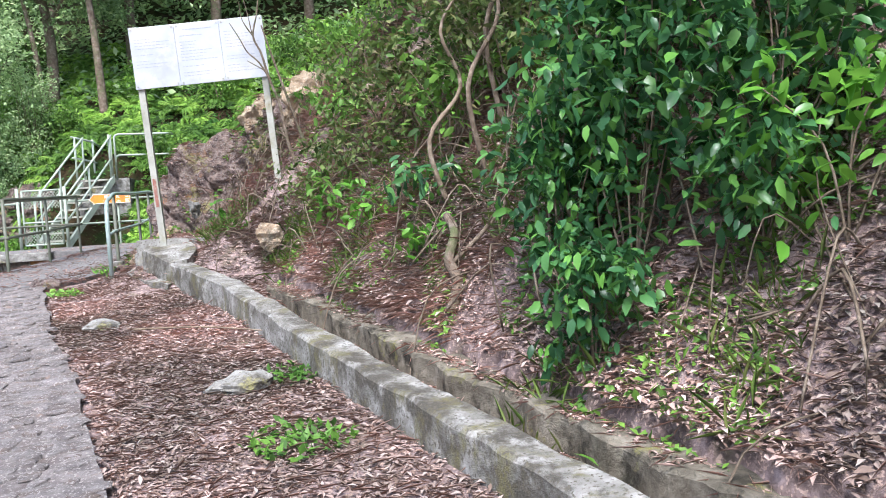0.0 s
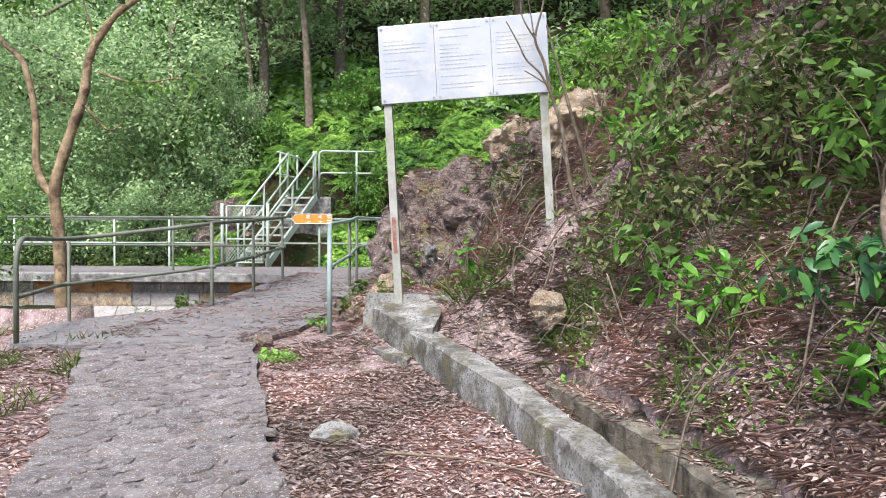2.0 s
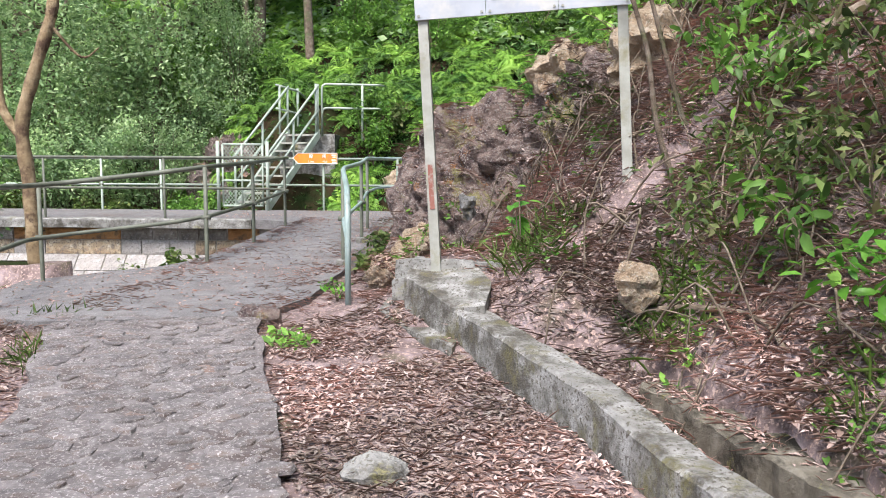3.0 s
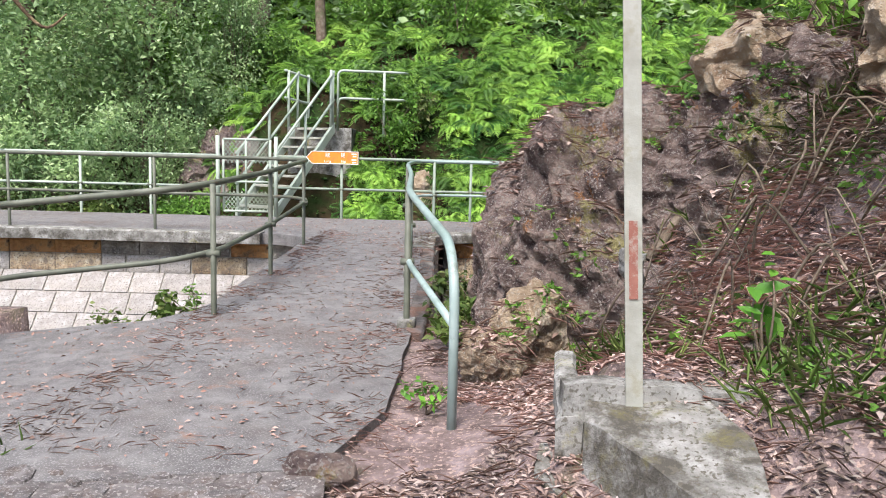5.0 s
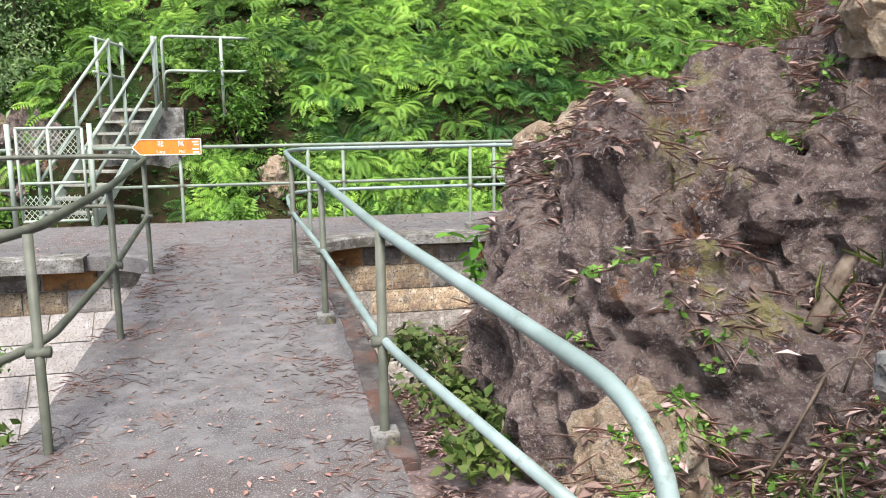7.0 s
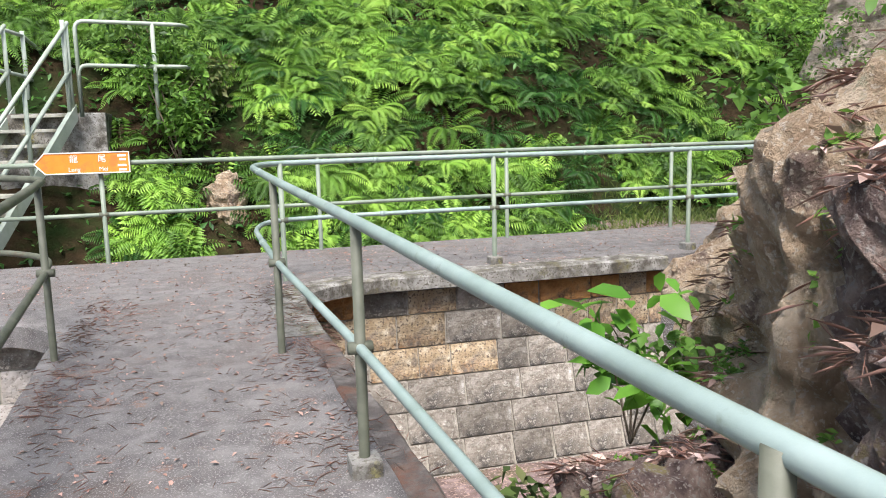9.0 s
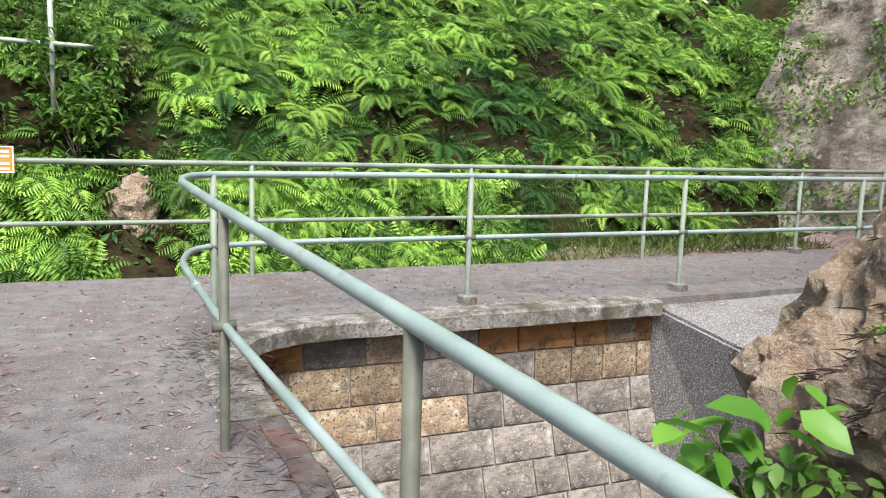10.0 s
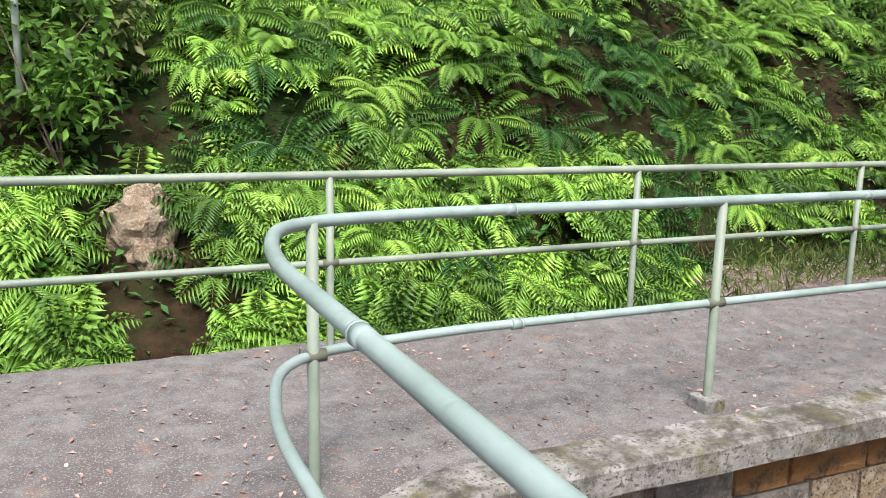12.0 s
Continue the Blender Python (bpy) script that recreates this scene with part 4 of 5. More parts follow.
large_me = [quick_mesh("fern", *s, FERN_DARK) for s in LARGE]
large_me2 = [quick_mesh("fern", *s, FERN) for s in LARGE]
for k in range(64):
    x, y = RNG.uniform(-2.2, 5.2), RNG.uniform(23.0, 25.6)
    if k > 44:
        x, y = RNG.uniform(-4, 6), RNG.uniform(22.3, 23.2)
    o = thing("fern", (large_me if k % 3 else large_me2)[k % 4], "arching green fern on the bank", "fern", "ferns on the bank", at=(x, y, land(x, y)))
    o.rotation_mode = 'ZYX'
    o.rotation_euler = (radians(RNG.uniform(25, 50)), 0, RNG.uniform(0, 6.28))
    o.scale = (RNG.uniform(0.8, 1.2),) * 3


def crown_points(c, rad, k, rng, clumps=14):
    """Points in ragged clumps through a crown."""
    cc = rng.normal(0, 1, (clumps, 3))
    cc /= np.linalg.norm(cc, axis=1)[:, None]
    cc *= rng.uniform(0.35, 1.0, clumps)[:, None]
    idx = rng.integers(0, clumps, k)
    p = cc[idx] + rng.normal(0, 0.24, (k, 3))
    return np.asarray(c) + p * np.asarray(rad)


def tree(x, y, h, rad, seed, leaf=0.16, count=5000, mat=CANOPY, trunk_r=0.14, lean=(0, 0), label="slender broad-leaved tree with a ragged green crown", low=0.35):
    rng = np.random.default_rng(seed)
    z = land(x, y)
    t = empty("tree", (x, y, z), label, "tree")
    top = Vector((lean[0], lean[1], h))
    line = smooth_line([(0, 0, -0.15), (lean[0] * 0.2 + rng.normal(0, 0.08), lean[1] * 0.2, h * 0.3), (lean[0] * 0.6 + rng.normal(0, 0.15), lean[1] * 0.6, h * 0.65), top], 5)
    bits = [tube(line, [trunk_r * (1 - 0.8 * i / (len(line) - 1)) for i in range(len(line))], 8)]
    limbs = []
    for k in range(7):
        b0 = line[int(len(line) * rng.uniform(low, 0.9))]
        a = rng.uniform(0, 6.28)
        e = b0 + Vector((math.cos(a) * rad * 0.8, math.sin(a) * rad * 0.8, rng.uniform(0.1, 0.5) * rad))
        limbs.append(e)
        ln = smooth_line([b0, b0.lerp(e, 0.5) + Vector((0, 0, rng.normal(0, 0.1))), e], 4)
        bits.append(tube(ln, [trunk_r * 0.35 * (1 - 0.7 * i / (len(ln) - 1)) for i in range(len(ln))], 5))
    part("trunk", mesh_of("trunk", *merge(*bits), BARK, True), t)
    pts = np.concatenate([crown_points((lean[0] * 0.8, lean[1] * 0.8, h * (0.55 + low * 0.45)), (rad, rad, h * (0.48 - low * 0.3)), count, rng, 22)] +
                         [crown_points(e, (rad * 0.4, rad * 0.4, rad * 0.3), count // 14, rng, 6) for e in limbs])
    part("crown", quick_mesh("crown", *leaves(pts, leaf, 0.5, 0.25, rng=rng), mat), t)
    return t


rt = np.random.default_rng(77)
# woods behind the dam and up the slopes
spots = [(-9.0, 25.5, 6.5, 2.2), (-11.5, 24.5, 6.0, 2.4), (-14.0, 27.0, 8.5, 3.0), (-7.0, 28.0, 7.5, 2.4), (-10.0, 30.0, 9.5, 3.0), (-4.8, 29.5, 8.0, 2.4), (-17.5, 25.0, 8.0, 3.2),
         (-13.0, 33.0, 11.0, 3.4), (-6.5, 33.0, 9.5, 2.8), (-2.2, 31.5, 8.0, 2.4), (-19.0, 31.0, 11.0, 3.6), (1.2, 32.5, 8.5, 2.6), (4.5, 33.5, 8.5, 2.8), (-1.0, 36.5, 9.0, 3.0), (-9.5, 38.0, 12.0, 3.6),
         (8.0, 32.0, 9.0, 3.0), (-24.0, 28.0, 10.0, 3.8), (-16.0, 39.0, 13.0, 4.0), (-23.5, 36.0, 13.0, 4.2), (-4.0, 40.0, 12.0, 3.6), (5.0, 40.0, 12.0, 3.8), (12.0, 37.0, 12.0, 4.0), (-30.0, 34.0, 13.0, 4.5)]
for k, (x, y, h, r) in enumerate(spots):
    tree(x, y, h, r, 100 + k, 0.15 if y < 30 else 0.22, 7000 if y < 30 else 5000, CANOPY if k % 7 == 4 else WOODS, 0.12 + 0.012 * h, (rt.normal(0, 0.5), rt.normal(0, 0.4)), low=0.3 if k % 2 else 0.15)
# the tall bare-stemmed trees behind the stairs
tree(-5.2, 26.6, 9.0, 1.8, 61, 0.18, 4500, CANOPY, 0.14, (-0.5, 0.5), "tall tree with a thick bare trunk behind the stairs", 0.6)
tree(-6.9, 27.0, 8.0, 1.6, 62, 0.18, 4500, CANOPY, 0.1, (-0.7, 0.2), "tall leaning tree with a bare trunk", 0.6)
# far woods
cp = []
for k in range(60):
    x, y = rt.uniform(-60, 45), rt.uniform(42, 60)
    cp.append(crown_points((x, y, land(x, y) + 5), (5, 4, 6.5), 1400, rt, 16))
cp += [crown_points((x, y, land(x, y) + 4), (4, 4, 5), 1400, rt, 16) for x, y in zip(rt.uniform(-60, -26, 26), rt.uniform(14, 42, 26))]
thing("far_woods", quick_mesh("far_woods", *leaves(np.concatenate(cp), 0.55, 0.6, 0.25, rng=rt), WOODS), "dense green woods on the far slope", "woods", kind="stuff")


def bush(x, y, rad, h, seed, mat=BUSHLEAF, leaf=0.09, count=1500, label="leafy green bush", stems=7, aspect=0.45, z=None, name="bush", droop=0.3):
    rng = np.random.default_rng(seed)
    z = land(x, y) if z is None else z
    b = empty(name, (x, y, z), label, "bush")
    bits = []
    tips = []
    for k in range(stems):
        a = rng.uniform(0, 6.28)
        e = Vector((math.cos(a) * rad * rng.uniform(0.3, 0.9), math.sin(a) * rad * rng.uniform(0.3, 0.9), h * rng.uniform(0.5, 0.95)))
        tips.append(e)
        bits.append(tube(smooth_line([(0, 0, -0.05), e * 0.5 + Vector((rng.normal(0, 0.06), rng.normal(0, 0.06), 0.06)), e], 4), [(0.012 if y > 20 else 0.007) * (1 - 0.07 * i) for i in range(9)], 5))
    part("stem", mesh_of("stem", *merge(*bits), TWIG, True), b)
    pts = np.concatenate([crown_points(tuple(e), (rad * 0.42, rad * 0.42, h * 0.26), count // (2 * stems), rng, 5) for e in tips] + [crown_points((0, 0, h * 0.44), (rad * 0.9, rad * 0.9, h * 0.44), count // 2, rng, 12)])
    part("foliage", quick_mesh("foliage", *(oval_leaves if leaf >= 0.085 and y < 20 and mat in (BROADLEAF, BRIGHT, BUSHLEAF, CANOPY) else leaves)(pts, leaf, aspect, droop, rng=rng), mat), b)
    return b


# bushes behind the dam rail and on the far slope
for k, (x, y, r, h, m) in enumerate(((-9.5, 22.8, 1.5, 2.6, WOODS), (-7.6, 24.6, 1.2, 2.6, WOODS), (-12.0, 22.6, 1.6, 2.8, WOODS), (-3.1, 23.45, 0.5, 1.6, BUSHLEAF), (-14.8, 23.0, 1.8, 3.0, WOODS), (-8.6, 26.6, 1.5, 2.6, BUSHLEAF),
                                     (-7.2, 22.6, 0.7, 0.7, BUSHLEAF), (-11.0, 22.0, 0.9, 0.7, GRASSM), (-8.8, 21.8, 0.7, 0.6, GRASSM), (-6.4, 25.5, 0.9, 1.3, CANOPY), (-3.3, 24.3, 0.7, 1.1, CANOPY),
                                     (-1.9, 27.0, 1.1, 1.8, BUSHLEAF), (-2.8, 23.9, 0.45, 0.9, SCRUB), (1.0, 28.0, 1.3, 1.6, CANOPY), (3.6, 28.5, 1.4, 1.7, BUSHLEAF), (-4.2, 27.5, 0.9, 1.2, BUSHLEAF),
                                     (6.5, 27.5, 1.4, 1.8, CANOPY), (-17.0, 22.5, 1.8, 2.6, BUSHLEAF), (-20.0, 24.0, 2.0, 3.2, CANOPY), (8.2, 24.5, 1.2, 1.2, BUSHLEAF))):
    bush(x, y, r, h, 300 + k, m, 0.12, int(1400 * r * h) + 500, "dense green bush on the far bank")


# undergrowth on the near bank
def bank_spot(dd, y):
    return foot_x(y) + dd, y


# large-leaved shrub with climbing stems beside the drain
for k, (x, y, r, h, leaf, n) in enumerate(((2.0, 5.0, 0.5, 2.2, 0.088, 2400), (2.5, 4.6, 0.5, 1.2, 0.1, 1300), (1.8, 5.4, 0.42, 1.3, 0.086, 1300), (2.45, 5.6, 0.6, 2.4, 0.09, 2400), (2.9, 5.2, 0.6, 1.9, 0.09, 1500))):
    bush(x, y, r, h, 400 + k, BROADLEAF, leaf, n, "glossy broad-leaved shrub on the bank", 8, 0.5, name="shrub", droop=0.5)
bush(1.72, 4.85, 0.3, 0.7, 409, BROADLEAF, 0.085, 700, "glossy dark leaves hanging over the drain", 5, 0.5, name="shrub", droop=0.6)
bush(2.4, 4.5, 0.4, 0.7, 408, BROADLEAF, 0.09, 550, "glossy broad-leaved shrub at the foot of the bank", 5, 0.5, name="shrub", droop=0.6)
bush(2.55, 4.15, 0.4, 0.9, 410, BRIGHT, 0.11, 240, "bright green large-leaved young shrub", 5, 0.5, name="shrub")
bush(2.75, 3.6, 0.4, 0.45, 411, BRIGHT, 0.11, 180, "bright green seedling with large leaves", 5, 0.5, name="shrub")
bush(1.45, 4.5, 0.18, 0.4, 412, BRIGHT, 0.1, 36, "small green seedling by the drain", 4, 0.6, name="shrub")
for k, (dd, y, r, h, m, leaf, n) in enumerate(((1.25, 8.0, 0.5, 0.35, BRIGHT, 0.1, 200), (1.5, 8.6, 0.6, 0.8, SCRUB, 0.08, 800), (1.35, 9.3, 0.55, 0.9, SCRUB, 0.07, 800), (1.9, 8.9, 0.7, 1.0, SCRUB, 0.08, 900),
                                              (1.7, 7.6, 0.5, 0.8, BUSHLEAF, 0.1, 350), (2.0, 7.2, 0.7, 1.1, SCRUB, 0.08, 900), (2.3, 6.4, 0.7, 1.0, SCRUB, 0.08, 700), (1.15, 6.9, 0.3, 0.35, BRIGHT, 0.09, 110),
                                              (1.35, 7.4, 0.35, 0.5, BROADLEAF, 0.11, 150), (2.5, 8.0, 0.8, 1.4, CANOPY, 0.11, 900), (2.9, 9.5, 0.9, 1.6, CANOPY, 0.11, 1100), (2.2, 10.2, 0.6, 1.0, BUSHLEAF, 0.1, 500),
                                              (1.9, 9.6, 0.45, 0.8, BUSHLEAF, 0.09, 380), (1.25, 8.7, 0.3, 0.6, BUSHLEAF, 0.12, 130), (3.4, 7.0, 1.0, 2.0, CANOPY, 0.11, 1400), (3.6, 8.6, 1.1, 2.2, CANOPY, 0.11, 1600),
                                              (3.2, 10.8, 0.9, 1.4, BUSHLEAF, 0.11, 800), (2.6, 11.6, 0.6, 0.7, GRASSM, 0.12, 500), (2.4, 12.6, 0.7, 0.7, FERN, 0.12, 600), (3.0, 13.6, 0.8, 0.9, FERN, 0.12, 700),
                                              (0.85, 10.4, 0.12, 0.42, BRIGHT, 0.12, 26), (3.8, 12.4, 1.0, 1.4, CANOPY, 0.11, 900), (4.4, 5.6, 1.2, 2.6, CANOPY, 0.12, 1800), (4.6, 10.2, 1.3, 2.6, CANOPY, 0.12, 1800), (5.0, 8.0, 1.3, 3.0, CANOPY, 0.12, 1800),
                                              (2.1, 14.7, 0.6, 0.5, BUSHLEAF, 0.1, 400), (2.4, 15.4, 0.7, 0.6, FERN, 0.1, 400), (3.9, 3.8, 1.0, 2.2, SCRUB, 0.1, 900), (3.2, 4.6, 0.6, 0.8, SCRUB, 0.1, 400))):
    x, y = bank_spot(dd, y)
    if y > 8.3 and dd < 2.7 and m is not BRIGHT:
        h, n = h * 0.75, int(n * 0.8)
    bush(x, y, r, h, 500 + k, m, leaf, n, "straggling green undergrowth on the bank")
rb = np.random.default_rng(55)
for k in range(46):
    dd, y = rb.uniform(1.5, 5.5), rb.uniform(2.5, 12.5)
    if y > 8.4 and dd < 2.8:
        continue
    x, y = bank_spot(dd, y)
    bush(x, y, rb.uniform(0.35, 0.8), rb.uniform(0.5, 1.3), 900 + k, (SCRUB, CANOPY, SCRUB, BUSHLEAF)[k % 4], rb.uniform(0.06, 0.11), int(rb.uniform(500, 1100)), "straggling scrub on the leafy bank")
# trees rooted on the near bank, out of which the canopy hangs
for k, (dd, y, h, r, lean) in enumerate(((3.2, 6.2, 4.2, 1.5, (-0.9, 0.2)), (4.0, 8.8, 5.0, 1.8, (-1.0, 0.0)), (5.5, 11.5, 5.5, 2.0, (-0.8, 0.3)), (6.5, 7.0, 6.5, 2.2, (-0.5, 0)), (5.0, 4.0, 6.0, 2.0, (-0.8, 0.3)), (8.0, 10.0, 7.0, 2.6, (0, 0)), (8.5, 5.5, 7.5, 2.6, (0, 0)), (8, 14, 7, 2.6, (0, 0)))):
    x, y = bank_spot(dd, y)
    tree(x, y, h, r, 700 + k, 0.13, 4200, CANOPY, 0.07, lean, "small slanting tree on the leafy bank", 0.35)
# the slanting tree at the railing
lt = empty("tree", (-5.59, 13.3, -0.3), "slender crooked tan-barked tree forking beside the railing", "tree")
stem = smooth_line([(0, 0, -0.15), (-0.01, 0, 0.5), (-0.03, 0, 1.05), (-0.08, 0, 1.65), (0.07, 0, 2.18), (0.29, 0, 2.8), (0.33, 0.02, 3.1), (0.41, 0, 3.38), (0.7, 0, 3.8), (0.95, 0.05, 4.02), (1.3, 0.2, 4.5)], 5)
part("trunk", mesh_of("trunk", *tube(stem, [0.088 - 0.0011 * i + 0.006 * math.sin(i * 1.7) for i in range(len(stem))], 9), TANBARK, True), lt)
limb = smooth_line([(-0.06, 0, 1.5), (-0.33, 0.05, 1.9), (-0.38, 0.1, 2.6), (-0.53, 0.1, 3.25), (-0.82, 0.1, 3.55), (-1.1, 0.0, 4.2)], 5)
part("limb", mesh_of("limb", *tube(limb, [0.055 - 0.0012 * i for i in range(len(limb))], 8), TANBARK, True), lt)
for pts in ([(0.42, 0, 3.35), (0.36, 0.05, 3.7), (0.2, 0.0, 4.3)], [(0.5, 0, 3.1), (1.0, -0.1, 2.95), (1.6, -0.2, 3.0)], [(0.3, 0, 2.7), (0.55, 0.1, 2.4), (0.75, 0.1, 2.5)]):
    ln = smooth_line(pts, 5)
    part("limb", mesh_of("limb", *tube(ln, [0.02 - 0.0014 * i for i in range(len(ln))], 6), TANBARK, True), lt)
rl = np.random.default_rng(9)
part("crown", quick_mesh("crown", *leaves(np.concatenate([crown_points((0.9, 0.2, 4.9), (1.4, 1.0, 0.7), 1600, rl, 16), crown_points((-0.9, -0.1, 4.1), (0.8, 0.8, 0.6), 900, rl, 12),
                                                          crown_points((-1.0, 0.0, 1.2), (0.7, 0.5, 0.8), 700, rl, 10), crown_points((1.2, -0.15, 3.0), (0.6, 0.3, 0.25), 160, rl, 7)]), 0.1, 0.45, rng=rl), CANOPY), lt)
# feathery light shrubs beyond the dam crest
for k, (x, y, r, h) in enumerate(((-8.3, 23.6, 1.3, 2.6), (-10.6, 23.4, 1.4, 2.7), (-12.8, 24.0, 1.6, 3.4), (-9.3, 25.8, 1.6, 3.6), (-6.9, 25.4, 1.0, 2.4), (-11.6, 26.6, 1.8, 4.2), (-15.5, 25.5, 2.0, 4.2))):
    bush(x, y, r, h, 350 + k, (WOODS, WOODS, FRESH)[k % 3], 0.085, 5200, "feathery pale green shrub on the far bank", 14)

# plants in and round the pit, and weeds on the masonry
for k, (x, y, z, r, h, m, leaf, n) in enumerate(((-0.85, 15.45, -0.2, 0.34, 0.7, BRIGHT, 0.17, 80), (-1.5, 14.6, -0.35, 0.4, 0.3, SCRUB, 0.08, 300), (-1.7, 12.6, -0.1, 0.3, 0.26, GRASSM, 0.07, 420), (-1.6, 13.8, -0.15, 0.4, 0.35, SCRUB, 0.08, 450), (-1.75, 13.2, -0.12, 0.25, 0.25, GRASSM, 0.06, 320), (-0.7, 15.5, 0.0, 0.3, 0.3, BUSHLEAF, 0.09, 150),
                                                 (-4.1, 13.6, -0.4, 0.25, 0.4, GRASSM, 0.09, 160), (-5.3, 17.6, -1.0, 0.2, 0.35, BUSHLEAF, 0.07, 90), (-4.7, 13.7, -0.5, 0.2, 0.3, GRASSM, 0.06, 120), (-0.35, 14.9, 1.25, 0.35, 0.3, BUSHLEAF, 0.08, 200), (-1.9, 11.1, -0.08, 0.15, 0.15, BRIGHT, 0.05, 60))):
    bush(x, y, r, h, 800 + k, m, leaf, n, "small green plant rooted among stones", 4, 0.6, z, "plant")

# ---- fallen wood, vines and roots ----
def stick(name, pts, r0, r1, mat, label, cat="branch"):
    ln = smooth_line(pts, 5)
    return thing(name, mesh_of(name, *tube(ln, [r0 + (r1 - r0) * i / (len(ln) - 1) for i in range(len(ln))], 7), mat, True), label, cat)


def on_land(pts):
    return [(x, y, land(x, y) + dz) for x, y, dz in pts]


stick("log", on_land([(1.28, 6.1, 0.03), (1.36, 6.25, 0.06), (1.34, 6.42, 0.13), (1.42, 6.58, 0.16), (1.4, 6.75, 0.26)]), 0.042, 0.03, BARK, "old grey-brown dead log leaning on the bank", "log")
stick("branch", on_land([(-0.6, 12.0, 0.12), (-0.2, 12.1, 0.1), (0.3, 12.2, 0.06), (0.8, 12.5, 0.05)]), 0.035, 0.02, TWIG, "pale dead branch lying on the bank")
stick("branch", on_land([(0.05, 9.3, 0.04), (0.3, 9.1, 0.06), (0.55, 8.7, 0.04), (0.6, 8.4, 0.03)]), 0.022, 0.012, TWIG, "pale dead branch lying in leaves")
stick("branch", on_land([(-0.9, 7.6, 0.05), (-0.4, 7.5, 0.05), (0.1, 7.2, 0.05)]), 0.008, 0.005, TWIG, "thin dead twig on the dirt")
stick("branch", on_land([(1.3, 6.4, 0.1), (1.7, 6.3, 0.15), (2.0, 6.6, 0.2)]), 0.018, 0.01, TWIG, "thin pale branch lying on the bank")
stick("branch", on_land([(1.0, 9.6, 0.25), (1.7, 9.3, 0.3), (2.3, 9.3, 0.2)]), 0.04, 0.03, TWIG, "pale dead bough caught on the bank")
sapling = empty("sapling", (0.33, 9.9, 1.0), "bare dark twiggy sapling in front of the notice board", "sapling")
for pts, r0, r1 in (([(0.47, 9.9, 0.81), (0.33, 9.9, 1.22), (0.26, 9.9, 1.66), (0.17, 9.9, 1.95), (0.11, 9.9, 2.2), (0.04, 9.9, 2.38), (0.09, 9.9, 2.6), (0.12, 9.9, 2.78)], 0.02, 0.006),
                    ([(0.17, 9.9, 1.95), (0.08, 9.9, 2.11), (-0.03, 9.9, 2.22), (-0.1, 9.9, 2.36), (-0.19, 9.9, 2.52)], 0.011, 0.004),
                    ([(0.04, 9.9, 2.38), (-0.06, 9.9, 2.55), (-0.08, 9.9, 2.73)], 0.008, 0.004),
                    ([(0.03, 9.9, 2.41), (-0.0, 9.9, 2.6), (-0.03, 9.9, 2.75)], 0.006, 0.003),
                    ([(0.14, 9.9, 2.02), (0.06, 9.9, 2.07), (-0.04, 9.9, 2.13)], 0.007, 0.004),
                    ([(0.51, 9.9, 1.22), (0.46, 9.9, 1.35), (0.3, 9.9, 1.89), (0.21, 9.9, 2.2), (0.13, 9.9, 2.49)], 0.02, 0.007)):
    ln = smooth_line([Vector(p) - Vector((0.33, 9.9, 1.0)) for p in pts], 5)
    part("stem", mesh_of("stem", *tube(ln, [r0 + (r1 - r0) * i / (len(ln) - 1) for i in range(len(ln))], 6), BARK, True), sapling)
rv = np.random.default_rng(31)
vine_bits = []
for k in range(700):
    y = rv.uniform(3.0, 13.5)
    dd = rv.uniform(0.9, 3.4)
    x = foot_x(y) + dd
    a = rv.uniform(0, 6.28)
    l2 = rv.uniform(0.2, 0.7)
    x2, y2 = x + math.cos(a) * l2, y + math.sin(a) * l2
    p0, p2 = Vector((x, y, land(x, y))), Vector((x2, y2, land(x2, y2) + rv.uniform(0, 0.3)))
    p1 = p0.lerp(p2, 0.5) + Vector((rv.normal(0, 0.08), rv.normal(0, 0.08), rv.uniform(0.05, 0.35)))
    ln = smooth_line([p0, p1, p2], 4)
    vine_bits.append(tube(ln, [rv.uniform(0.002, 0.008)] * len(ln), 4))
thing("brushwood", mesh_of("brushwood", *merge(*vine_bits), TWIG, True), "tangle of dry twigs and roots on the bank", "twigs", kind="stuff")
for k, (x, y, l2) in enumerate(((1.75, 6.9, 2.2), (1.95, 7.1, 2.6), (1.5, 7.2, 1.6), (1.9, 5.4, 2.3), (2.2, 6.0, 2.6))):
    z = land(x, y)
    stick("vine", [(x, y, z), (x - 0.12, y - 0.05, z + l2 * 0.3), (x + 0.16, y + 0.05, z + l2 * 0.55), (x + 0.02, y, z + l2 * 0.8), (x + 0.2, y + 0.1, z + l2)], 0.022, 0.01, TWIG, "pale twisting woody vine", "vine")


# ---- litter ----
def litter(k, x0, x1, y0, y1, keep, size, aspect, lift, rng):
    out = []
    while len(out) < k:
        x, y = rng.uniform(x0, x1), rng.uniform(y0, y1)
        z = keep(x, y)
        if z is not None:
            out.append((x, y, z + lift))
    return leaves(out, size, aspect, 0.0, 0.45, 0.5, rng)


